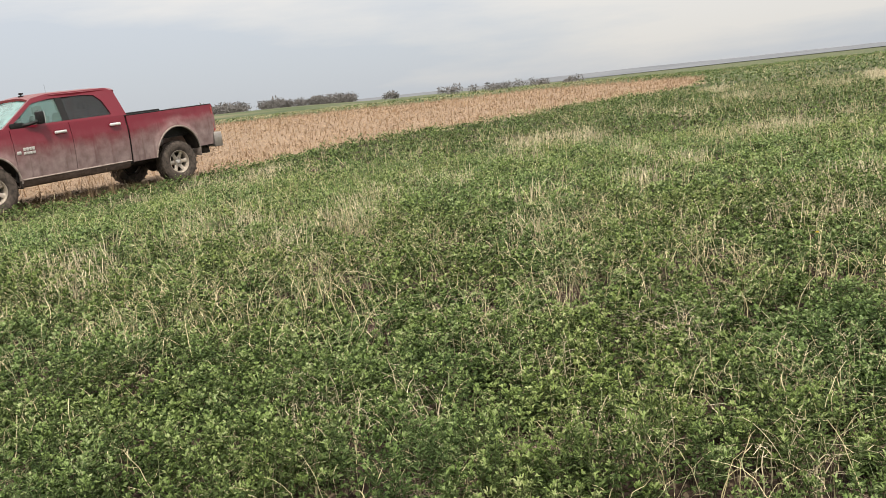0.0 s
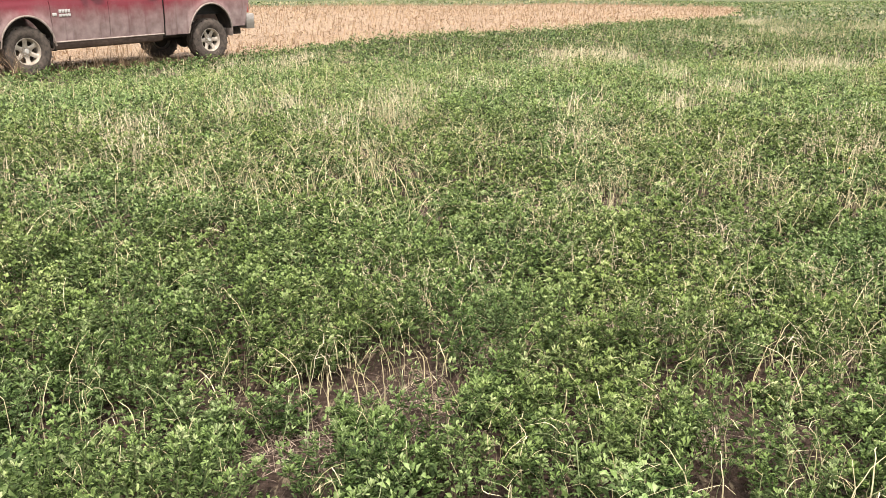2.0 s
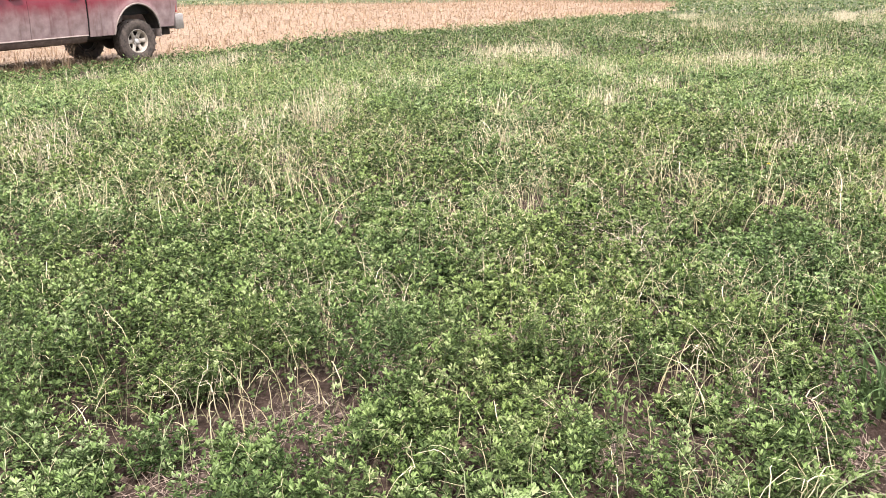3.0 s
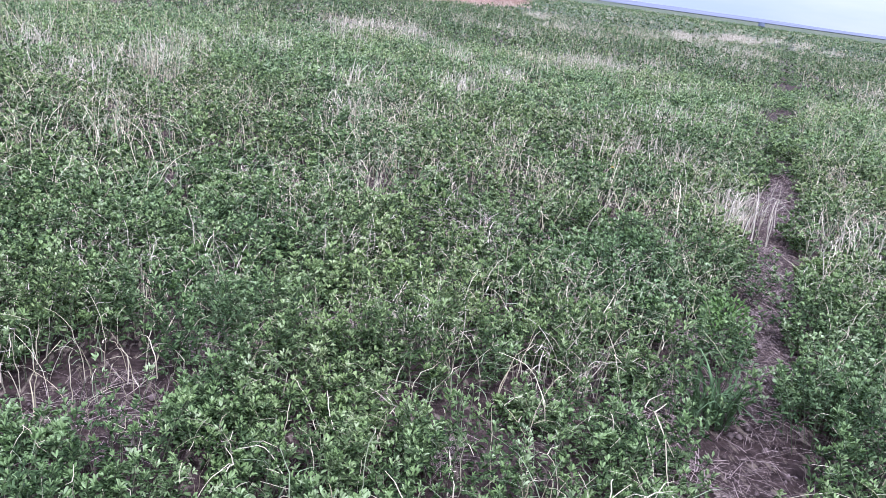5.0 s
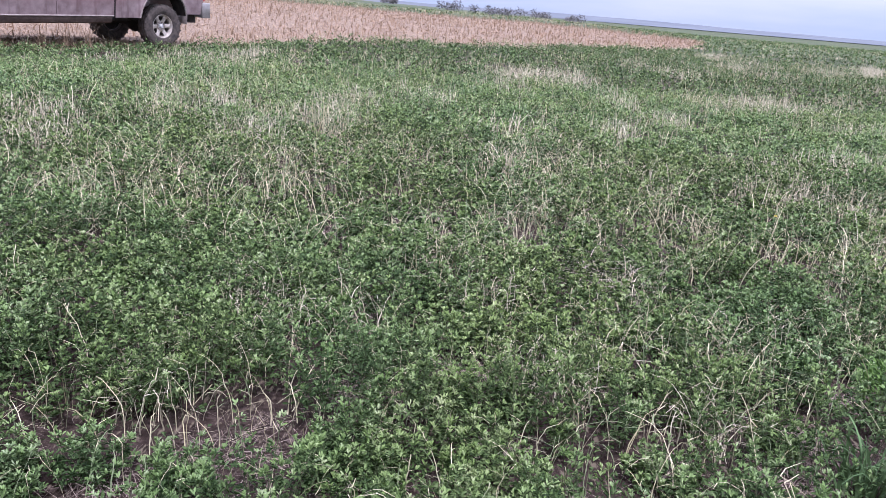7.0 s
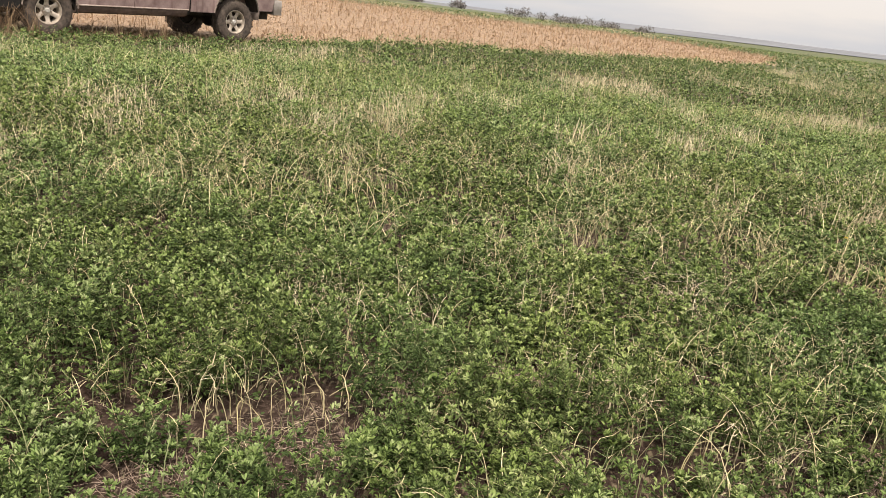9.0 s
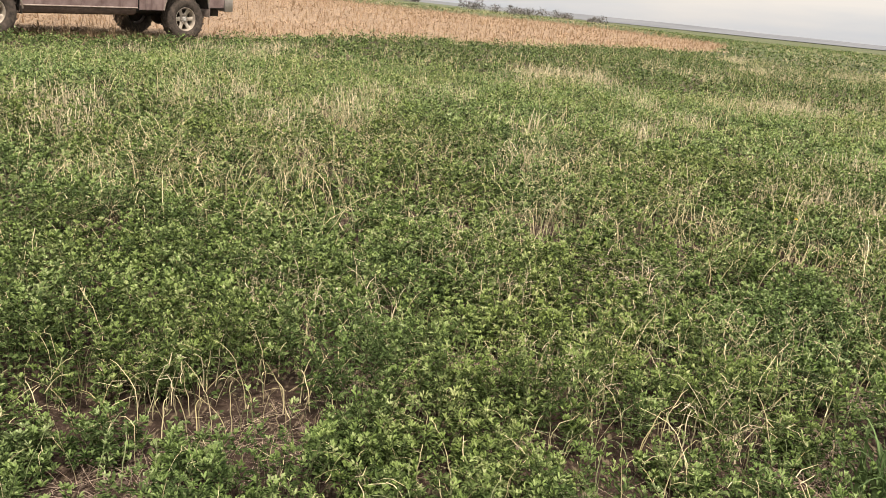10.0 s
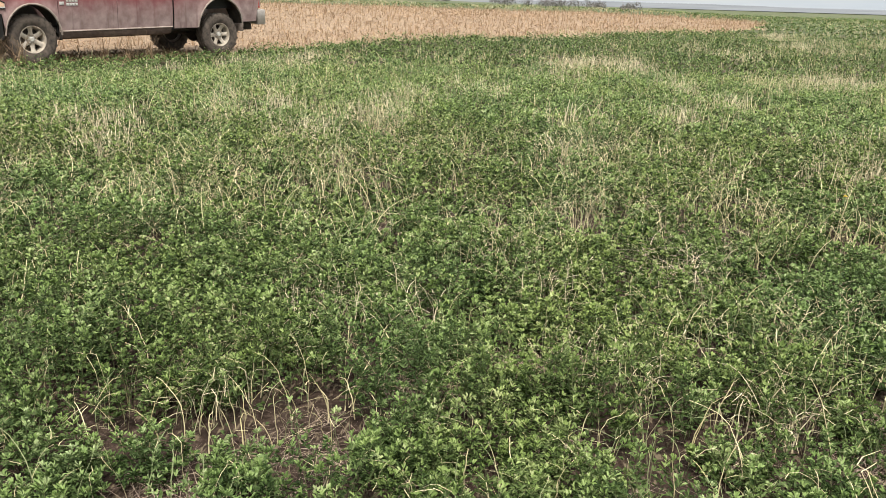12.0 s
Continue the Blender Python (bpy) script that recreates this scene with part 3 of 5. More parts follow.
def build_dry_grass():
    parts = []
    for count, r0, r1, segs, wide in ((640, 1.3, 3.6, 8, 1.2), (430, 3.6, 7.2, 6, 1.6), (310, 7.2, 14.0, 3, 2.2), (135, 14.0, 30.0, 1, 3.4), (60, 30.0, 60.0, 1, 9.0)):
        area = math.radians(89) / 2 * (r1 * r1 - r0 * r0)
        x, y = sector(int(count * area), r0, r1)
        dens = (0.30 if r0 < 3 else 0.36 if r0 < 7 else 0.13 if r0 < 14 else 0.09) + 2.2 * smooth((vnoise(x / 0.32, y / 0.32, 9) - 0.58) / 0.20) * smooth((vnoise(x / 2.3, y / 2.3, 10) - 0.30) / 0.4)
        dens = dens * np.where(stubble_mask(x, y) > -2.5, 0.35, 1.0)
        ok = (rng.rand(len(x)) < dens) & (stubble_mask(x, y) < 0.2) & (track_gap(x, y) > 0.16)
        x, y = x[ok], y[ok]
        h = rng.uniform(0.15, 0.27 if r0 < 3 else 0.33 if r0 < 7 else 0.37, len(x)) * (0.5 if r0 > 25 else 1.0) * (0.75 + 0.5 * vnoise(x / 0.9, y / 0.9, 12))
        spec = (x, y, terrain(x, y), h, h * rng.uniform(0.04, 0.42 if r0 < 3 else 0.56 if r0 < 7 else 0.45, len(x)), wide * rng.uniform(0.0014, 0.0032, len(x)), segs, 1.25)
        parts.append(stalks(*spec) if segs > 4 else blades(*spec))
    v, f = joined(parts)
    return tagged(mesh_object("dry_grass", v, f, M_STRAW), "thin pale dry grass stalks standing among the alfalfa", "grass", kind="stuff")


build_dry_grass()


def build_litter():
    x, y = sector(16000, 1.4, 8.0)
    bare = 1 - cover(x, y)
    ok = (rng.rand(len(x)) < 0.12 + 0.88 * bare ** 2) & (stubble_mask(x, y) < 0)
    x, y = x[ok], y[ok]
    px, py = [x], [y]
    for bx, by, r in BARE:
        a, d = rng.uniform(0, 2 * np.pi, 260), 1.1 * r * np.sqrt(rng.rand(260))
        px.append(bx + d * np.cos(a))
        py.append(by + d * np.sin(a))
    ty = rng.uniform(1.5, 7.0, 3200)
    px.append(2.1 + (ty - 2.07) * 0.625 + rng.normal(0, 0.075, 3200))
    py.append(ty)
    x, y = np.concatenate(px), np.concatenate(py)
    n = len(x)
    v, f = blades(x, y, terrain(x, y) + rng.uniform(0.004, 0.018, n), rng.uniform(0.002, 0.016, n), 0.012 + 0.060 * rng.rand(n) ** 2, rng.uniform(0.0009, 0.0028, n), 2, 0.9)
    return tagged(mesh_object("straw_litter", v, f, M_LITTER), "broken dry straw lying on the bare soil", "straw", kind="stuff")


build_litter()


def build_clods():
    """Crumbs and clods of dry soil on the bare places and along the track."""
    px, py = [], []
    for bx, by, r in BARE:
        a, d = rng.uniform(0, 2 * np.pi, 34), 1.2 * r * np.sqrt(rng.rand(34))
        px.append(bx + d * np.cos(a))
        py.append(by + d * np.sin(a))
    ty = rng.uniform(1.6, 6.0, 1100)
    px.append(2.1 + (ty - 2.07) * 0.625 + rng.normal(0, 0.08, 1100))
    py.append(ty)
    x, y = np.concatenate(px), np.concatenate(py)
    n = len(x)
    size = 0.003 + 0.011 * rng.rand(n) ** 3
    ball = np.array([[1, 0, 0], [0, 1, 0], [-1, 0, 0], [0, -1, 0], [0, 0, 1], [0, 0, -1]], float)
    v = ball[None] * size[:, None, None] * rng.uniform(0.6, 1.4, (n, 6, 3)) + np.stack([x, y, terrain(x, y) + 0.35 * size], 1)[:, None]
    tris = np.array([[0, 1, 4], [1, 2, 4], [2, 3, 4], [3, 0, 4], [1, 0, 5], [2, 1, 5], [3, 2, 5], [0, 3, 5]])
    f = tris[None] + (6 * np.arange(n))[:, None, None]
    return tagged(mesh_object("soil_clods", v.reshape(-1, 3), f.reshape(-1, 3), M_CLOD, True), "small dry brown soil clods on the bare track", "soil", kind="stuff")


build_clods()


def build_stubble():
    rowx, rowy = 0.42, 0.907          # direction of the sown rows
    parts = []
    s, k = np.meshgrid(np.arange(-10, 75, 0.17), np.arange(-60, 60) * 0.76, indexing="ij")
    s, k = s.ravel() + rng.uniform(-0.07, 0.07, s.size), k.ravel() + rng.normal(0, 0.06, s.size)
    x, y = -6 + s * rowx + k * rowy, 10 + s * rowy - k * rowx
    az = np.degrees(np.arctan2(x - EYE[0], y - EYE[1]))
    ok = (stubble_mask(x, y) > 0.1) & (az > -55) & (rng.rand(len(x)) < 0.8)
    ok &= ~((np.abs((x + 6.67) * 0.818 - (y - 16.6) * 0.575) < 1.2) & (np.abs((x + 6.67) * 0.575 + (y - 16.6) * 0.818) < 3.1))
    x, y = x[ok], y[ok]
    h = rng.uniform(0.06, 0.24, len(x))
    parts.append(blades(x, y, terrain(x, y) - 0.01, h, h * rng.uniform(0.02, 0.35, len(x)), rng.uniform(0.016, 0.030, len(x)), 2, 0.2))
    parts.append(blades(x, y, terrain(x, y) - 0.01, h, h * rng.uniform(0.02, 0.35, len(x)), rng.uniform(0.016, 0.030, len(x)), 2, 0.2))
    for count, r0, r1, w, hi in ((100, 9.0, 26.0, 0.019, 0.07), (36, 26.0, 50.0, 0.036, 0.10)):
        area = math.radians(75) / 2 * (r1 * r1 - r0 * r0)
        x, y = sector(int(count * area), r0, r1, -55.0, 20.0)
        ok = stubble_mask(x, y) > 0
        x, y = x[ok], y[ok]
        n = len(x)
        parts.append(blades(x, y, terrain(x, y), rng.uniform(0.01, hi, n) * (0.4 + vnoise(x / 1.5, y / 1.5, 13)), rng.uniform(0.05, 0.28, n), rng.uniform(0.6, 1.5, n) * w, 2, 0.8))
    x, y = sector(26000, 9.0, 50.0, -45.0, 32.0)      # taller dead grass along the margin
    m = stubble_mask(x, y)
    ok = (m > -0.25) & (m < 2.2) & (rng.rand(len(x)) < 0.9)
    x, y = x[ok], y[ok]
    n = len(x)
    h = rng.uniform(0.08, 0.28, n)
    parts.append(blades(x, y, terrain(x, y), h, h * rng.uniform(0.1, 0.5, n), rng.uniform(0.005, 0.012, n), 2, 0.5))
    v, f = joined(parts)
    return tagged(mesh_object("corn_stubble", v, f, M_CORN), "tan corn stubble and dry leaf litter on harvested ground", "stubble", kind="stuff")


build_stubble()


def build_margin_grass():
    """Pale dead grass that leans over the edge of the crop."""
    x, y = sector(24000, 11.0, 34.0, -40.0, 20.0)
    m = stubble_mask(x, y)
    across, along = (x + 6.67) * 0.818 - (y - 16.6) * 0.575, (x + 6.67) * 0.575 + (y - 16.6) * 0.818
    dens = 0.08 + 0.92 * smooth((vnoise(x / 0.5, y / 0.5, 14) - 0.45) / 0.25)
    ok = (m > -0.45) & (m < 0.9) & (rng.rand(len(x)) < dens) & ~((np.abs(across) < 0.95) & (np.abs(along) < 3.0))
    x, y = x[ok], y[ok]
    n = len(x)
    h = rng.uniform(0.12, 0.36, n)
    v, f = blades(x, y, terrain(x, y) - 0.01, h, h * rng.uniform(0.1, 0.6, n), rng.uniform(0.004, 0.009, n), 3, 0.8)
    return tagged(mesh_object("margin_grass", v, f, M_STRAW), "pale dead grass leaning along the edge of the crop", "grass", kind="stuff")


build_margin_grass()


def tuft_mesh(name, n, spread, tall, mat, wide=0.003, segs=6):
    a, r = rng.uniform(0, 2 * np.pi, n), spread * rng.rand(n) ** 0.75
    h = rng.uniform(0.45, 1.0, n) * tall
    spec = (r * np.cos(a), r * np.sin(a), np.zeros(n) - 0.01, h, h * rng.uniform(0.03, 0.42 if segs > 4 else 0.28, n), rng.uniform(0.7, 1.4, n) * wide, segs, 1.0)
    v, f = stalks(*spec) if segs > 4 else blades(*spec)
    return mesh_object(name, v, f, mat)


def place(ob, x, y, turn=0.0, scale=1.0):
    ob.matrix_basis = pose(x, y, float(terrain(x, y)), 0, 0, turn) @ Matrix.Diagonal((scale, scale, scale, 1))
    return ob


TUFTS_NEAR = [(1.73, 4.60), (1.27, 2.75), (1.34, 2.60), (0.28, 3.27), (0.68, 2.99), (0.20, 2.41), (1.14, 3.28), (2.13, 3.38), (1.69, 2.41), (0.41, 3.06), (-1.81, 4.91), (0.94, 3.74),
              (1.72, 3.45), (0.34, 2.79), (1.90, 3.88), (1.21, 3.40), (3.37, 4.49), (3.62, 5.08), (3.37, 2.96), (3.33, 3.21), (3.04, 3.20), (2.08, 3.16), (0.95, 3.94), (5.25, 5.23), (3.45, 3.05)]
TUFTS_FAR = [(-2, 6.7), (-1.5, 7.3), (-1.6, 5.6), (-1, 5.1), (-1.2, 8.5), (-0.7, 7), (-0.5, 6.7), (-0.4, 8.1), (-0.2, 8.7), (0, 7.9), (-0.1, 9.9), (0.1, 9.4), (0.3, 10.8), (0.7, 10), (0.9, 10.2), (1.7, 13.2), (2, 14), (2.9, 14.2), (3.1, 13.8), (3.2, 12.1), (3.2, 11.3), (2.6, 8.8), (2.6, 8.4), (3.3, 9.9), (3.4, 9.6), (2.3, 6), (1.3, 6.2), (8.3, 23), (9.7, 25.7), (8.8, 21.4), (11.1, 24.6), (7.5, 14.9), (6.1, 18.9), (5.7, 19.5), (10.3, 19.4), (5.8, 10.4), (3.6, 6.9), (4.3, 7.4)]
TUFTS_MORE = [(5.5, 8.5), (10.1, 16.4), (19.2, 30.2), (19.8, 29.6), (26.4, 33.3), (14.7, 17.5), (11.4, 12.9), (6.2, 7.1), (5.1, 5.3), (3.7, 3.9), (3.2, 4.2), (3.3, 4.5), (4.1, 7.2), (3.4, 6.4), (1.7, 12), (0.6, 10.3), (-2.5, 6.9), (-1.6, 5.7), (-2.1, 7), (-0.5, 6.5), (-1.7, 8.6), (-1.2, 8.4), (-1.7, 4.5), (-2.4, 4.9)]


def build_tufts():
    kinds = [tuft_mesh("dry_grass_tuft", 30, 0.12, 0.29, M_TUFT, 0.0032, 8), tuft_mesh("dry_grass_tuft", 36, 0.17, 0.27, M_TUFT, 0.0030, 8),
             tuft_mesh("dry_grass_tuft", 60, 0.20, 0.36, M_TUFT, 0.0046, 4), tuft_mesh("dry_grass_tuft", 72, 0.30, 0.34, M_TUFT, 0.0044, 4), tuft_mesh("dry_grass_tuft", 90, 0.46, 0.35, M_TUFT, 0.0070, 2)]
    for k in kinds:
        tagged(k, "tuft of tall pale dry grass among green alfalfa", "grass tuft", "dry grass tufts")
    spots = [(x, y, i % 2) for i, (x, y) in enumerate(TUFTS_NEAR)]
    spots += [(x, y, 4 if math.hypot(x, y) > 12 else i % 2 if math.hypot(x, y) < 5.2 else 2 + i % 2) for i, (x, y) in enumerate(TUFTS_FAR + TUFTS_MORE)]
    x, y = sector(3600, 6.0, 36.0)
    wish = smooth((vnoise(x / 1.1, y / 1.1, 14) - 0.5) / 0.3) * smooth((vnoise(x / 3.1, y / 3.1, 15) - 0.35) / 0.4)
    ok = (rng.rand(len(x)) < wish) & (stubble_mask(x, y) < -3.0) & (track_gap(x, y) > 0.4)
    spots += [(float(a), float(b), 4) for a, b in list(zip(x[ok], y[ok]))[:228]]
    used = set()
    for x, y, k in spots:
        turn = rng.uniform(0, 360)
        if k in used:
            copy_thing(kinds[k], pose(x, y, float(terrain(x, y)), 0, 0, turn))
        else:
            used.add(k)
            place(kinds[k], x, y, turn)


build_tufts()


def build_straw_wisp():
    n = 90
    a, r = rng.uniform(0, 2 * np.pi, n), 0.15 * np.sqrt(rng.rand(n))
    v, f = blades(r * np.cos(a), 0.8 * r * np.sin(a), rng.uniform(0.03, 0.15, n), rng.uniform(0.005, 0.06, n), rng.uniform(0.08, 0.22, n), rng.uniform(0.002, 0.004, n), 4, 0.5)
    ob = mesh_object("straw_wisp", v, f, M_PALE)
    place(ob, 1.64, 3.70)
    tagged(ob, "small heap of flattened pale straw among the alfalfa", "straw heap")


build_straw_wisp()


def build_grass_clump():
    n = 60
    a, r = rng.uniform(0, 2 * np.pi, n), 0.055 * np.sqrt(rng.rand(n))
    h = rng.uniform(0.09, 0.22, n)
    v, f = blades(r * np.cos(a), r * np.sin(a), np.zeros(n), h, h * rng.uniform(0.05, 0.5, n), rng.uniform(0.007, 0.012, n), 7, 0.8)
    ob = mesh_object("grass_clump", v, f, M_BLADE)
    place(ob, 2.06, 2.24)
    tagged(ob, "clump of broad green grass blades beside the bare track", "grass clump")


build_grass_clump()


def build_leafy_weed():
    n = 430
    a, t = rng.uniform(0, 2 * np.pi, n), np.sqrt(rng.rand(n))
    base = np.stack([0.078 * t * np.cos(a), 0.078 * t * np.sin(a), 0.03 + 0.16 * rng.rand(n) * (1 - 0.45 * t * t)], 1)
    way = np.stack([np.cos(a), np.sin(a), rng.normal(0.9, 0.5, n)], 1)
    v, f = leaflets(base, way, rng.uniform(0.014, 0.028, n), rng.uniform(0.006, 0.011, n))
    ob = place(mesh_object("leafy_weed", v, f, M_FRESH), 2.36, 2.74)
    tagged(ob, "small bushy bright green weed beside the bare track", "weed")


build_leafy_weed()


# ---- mesh helpers for the built things ----
BODY_Z = [0.38, 0.425, 0.545, 0.90, 1.165, 1.285, 1.335, 1.745, 1.80, 1.84, 2.0]      # drawn heights of the pickup's body
TALL_Z = [0.43, 0.490, 0.575, 1.00, 1.300, 1.455, 1.500, 1.915, 1.995, 2.035, 2.2]    # and those on the lifted chassis


def part(name, bm, mat, parent=None, label="", rake=False, soft=True):
    """Links a bmesh as one mesh object under a thing or a part."""
    if rake:
        for v in bm.verts:
            v.co.z = float(np.interp(v.co.z, BODY_Z, TALL_Z)) + (1.9 - v.co.x) * 0.02
            if v.co.x > 4.2:
                v.co.x = 4.2 + (v.co.x - 4.2) * 0.69
            elif v.co.x < -0.5:
                v.co.x = -0.5 + (v.co.x + 0.5) * 0.76
    bmesh.ops.recalc_face_normals(bm, faces=bm.faces)
    me = bpy.data.meshes.new(name)
    bm.to_mesh(me)
    bm.free()
    me.materials.append(mat)
    if soft:
        me.polygons.foreach_set("use_smooth", np.ones(len(me.polygons), bool))
        me.set_sharp_from_angle(angle=radians(38))
    ob = new(name, me)
    ob.parent = parent
    if label:
        tagged(ob, label)
    return ob


def box(bm, x0, x1, y0, y1, z0, z1, bevel=0.01):
    g = bmesh.ops.create_cube(bm, size=1.0)["verts"]
    for v in g:
        v.co = Vector(((x0 + x1) / 2 + v.co.x * (x1 - x0), (y0 + y1) / 2 + v.co.y * (y1 - y0), (z0 + z1) / 2 + v.co.z * (z1 - z0)))
    if bevel:
        bmesh.ops.bevel(bm, geom=list({e for v in g for e in v.link_edges}), offset=bevel, segments=2, affect="EDGES", profile=0.5)
    return bm


def tube(bm, pts, r, n=8):
    """A round bar along a polyline."""
    rings, pts = [], [Vector(p) for p in pts]
    for i, p in enumerate(pts):
        d = (pts[min(i + 1, len(pts) - 1)] - pts[max(i - 1, 0)]).normalized()
        u = d.cross(Vector((0, 0, 1)) if abs(d.z) < 0.9 else Vector((0, 1, 0))).normalized()
        w = d.cross(u)
        rings.append([bm.verts.new(p + (u * math.cos(k * 2 * math.pi / n) + w * math.sin(k * 2 * math.pi / n)) * r) for k in range(n)])
    for a, b in zip(rings, rings[1:]):
        for k in range(n):
            bm.faces.new((a[k], a[(k + 1) % n], b[(k + 1) % n], b[k]))
    bm.faces.new(rings[0])
    bm.faces.new(rings[-1])
    return bm


def sheet(bm, f, nu, nv, thick=0.0):
    """A surface f(u, v), u and v in 0..1; thick gives it depth."""
    g = [[bm.verts.new(f(i / nu, j / nv)) for j in range(nv + 1)] for i in range(nu + 1)]
    fs = [bm.faces.new((g[i][j], g[i + 1][j], g[i + 1][j + 1], g[i][j + 1])) for i in range(nu) for j in range(nv)]
    if thick:
        bmesh.ops.recalc_face_normals(bm, faces=fs)
        bmesh.ops.solidify(bm, geom=fs, thickness=thick)
    return bm


def lathe(bm, prof, n=32):
    """Turns (radius, y) round the y axis; closed where the ends meet."""
    rings = [[bm.verts.new((r * math.cos(k * 2 * math.pi / n), y, r * math.sin(k * 2 * math.pi / n))) for k in range(n)] for r, y in prof]
    for a, b in zip(rings, rings[1:]):
        for k in range(n):
            bm.faces.new((a[k], a[(k + 1) % n], b[(k + 1) % n], b[k]))
    return bm


def prism(bm, poly, yfun, thick, s=1):
    """A plate with the outline poly in x and z, bent to the side's slope yfun(z)."""
    o = [bm.verts.new((x, s * yfun(z), z)) for x, z in poly]
    i = [bm.verts.new((x, s * (yfun(z) - thick), z)) for x, z in poly]
    bm.faces.new(o)
    bm.faces.new(i)
    n = len(poly)
    for k in range(n):
        bm.faces.new((o[k], o[(k + 1) % n], i[(k + 1) % n], i[k]))
    return bm


# ---- the pickup ----
HUB_F, HUB_R, HUB_Z = 3.79, 0.0, 0.42


def side_y(z):
    return float(np.interp(z, [0.38, 0.46, 0.60, 0.80, 1.00, 1.09, 1.14, 1.22, 1.30], [0.915, 0.955, 0.972, 0.992, 0.998, 0.992, 0.972, 0.965, 0.945]))


def glass_y(z):
    return 0.925 - (z - 1.28) * 0.42


def lower_edge(x, base, hub, r):
    d = abs(x - hub)
    return max(base, HUB_Z + 0.02 + math.sqrt(r * r - d * d)) if d < r else base


def lamp_line(u, s, proud):
    """The headlamp's run from the wing round to the grille, in plan."""
    x = float(np.interp(u, [0, 0.45, 0.75, 0.9, 1.0], [4.23, 4.48, 4.64, 4.705, 4.745]))
    y = float(np.interp(u, [0, 0.45, 0.75, 0.9, 1.0], [0.998, 0.928, 0.825, 0.755, 0.665]))
    return x + proud * u, s * (y + proud)


def build_pickup():
    truck = new("pickup_truck")
    tagged(truck, "dusty red crew cab pickup with muddy lower sides, parked on stubble", "pickup truck")
    truck.matrix_basis = pose(-5.58, 18.16, -0.102, 0, 0.7, 234.9)

    def panel(name, x0, x1, zlo, zhi, s, label="", nu=30, nv=12, parent=truck):
        hub, r = (HUB_F, 0.50) if x0 > 3 else (HUB_R, 0.55)

        def f(u, v):
            x = x0 + (x1 - x0) * u
            a, b = zlo(x), zhi(x)
            z = a + (b - a) * v
            y = side_y(z)
            d = math.hypot(x - hub, z - HUB_Z - 0.02)
            if x0 > 3 or x1 < 1.2:
                y += 0.035 * math.exp(-((d - r - 0.01) / 0.055) ** 2)
            if x > 4.2:
                y -= 0.9 * (x - 4.2) ** 2
            return Vector((x, s * y, z))
        return part(name, sheet(bmesh.new(), f, nu, nv, 0.018), M_PAINT, parent, label, rake=True)

    def trim(mesh_name, bm, mat, parent=truck, label=""):
        return part(mesh_name, bm, mat, parent, label, rake=True)

    for s in (1, -1):
        panel("fender", 3.335, 4.66, lambda x: max(lower_edge(x, 0.48, HUB_F, 0.50), 0.80 * float(smooth((x - 4.24) / 0.06))), lambda x: 1.30 - 0.045 * smooth((x - 3.4) / 1.0) - 0.10 * smooth((x - 4.2) / 0.5), s, nu=56)
        panel("bed_side", -1.16, 1.05, lambda x: lower_edge(x, 0.50 + (0.08 if x < -0.5 else 0.0) + 0.25 * smooth((-1.03 - x) / 0.04), HUB_R, 0.55), lambda x: 1.262 + 0.012 * smooth((0.6 - x) / 1.5), s, "bed side panel greyed with dried mud", nu=64)
        for nm, x0, x1 in (("front_door", 2.235, 3.325), ("rear_door", 1.09, 2.225)):
            door = panel(nm, x0, x1, lambda x: 0.545, lambda x: 1.285, s, nu=16)
            hx = x0 + (0.20 if nm == "front_door" else 0.245)
            bm = bmesh.new()
            tube(bm, [(hx - 0.10, s * 0.99, 1.165), (hx - 0.09, s * 1.022, 1.165), (hx + 0.09, s * 1.022, 1.165), (hx + 0.10, s * 0.99, 1.165)], 0.022)
            trim("handle", bm, M_CHROME, door, "chrome pull handle")
            bm = bmesh.new()
            sheet(bm, lambda u, v: Vector((hx - 0.11 + 0.22 * u, s * (0.985 - 0.012 * math.sin(math.pi * u) * math.sin(math.pi * v)), 1.135 + 0.06 * v)), 8, 4)
            trim("handle_cup", bm, M_PAINT, door)
        # rocker sill
        bm = bmesh.new()
        sheet(bm, lambda u, v: Vector((1.135 + 2.19 * u, s * float(np.interp(v, [0, 0.12, 0.3, 0.75, 1], [0.88, 0.945, 0.965, 0.982, 0.970])), 0.385 + 0.155 * v)), 12, 8, 0.02)
        trim("rocker_sill", bm, M_SILL, truck, "sill caked with dark brown mud")
        bm = bmesh.new()
        tube(bm, [(1.11, s * 0.988, 0.545), (2.23, s * 0.992, 0.545), (3.33, s * 0.988, 0.545)], 0.014)
        trim("sill_ledge", bm, M_MUD, truck, "ledge of pale dried mud")
        # dark seams behind the shut lines
        for xa, xb, za, zb in ((3.30, 3.36, 0.5, 1.30), (2.20, 2.26, 0.5, 1.29), (1.02, 1.15, 0.45, 1.30)):
            bm = bmesh.new()
            sheet(bm, lambda u, v: Vector((xa + (xb - xa) * u, s * (side_y(za + (zb - za) * v) - 0.03), za + (zb - za) * v)), 1, 8, 0.01)
            trim("shut_line", bm, M_PLASTIC)
        # arch lips, liners and mud flaps
        for nm, hub, r, flap in (("front", HUB_F, 0.50, -0.46), ("rear", HUB_R, 0.55, -0.55)):
            bm = bmesh.new()
            pts = [(hub + (r - 0.004) * math.cos(a), s * (side_y(HUB_Z + r * math.sin(a)) + 0.038), HUB_Z + 0.02 + (r - 0.004) * math.sin(a)) for a in np.linspace(0.12, math.pi - 0.05, 26)]
            tube(bm, pts, 0.017, 6)
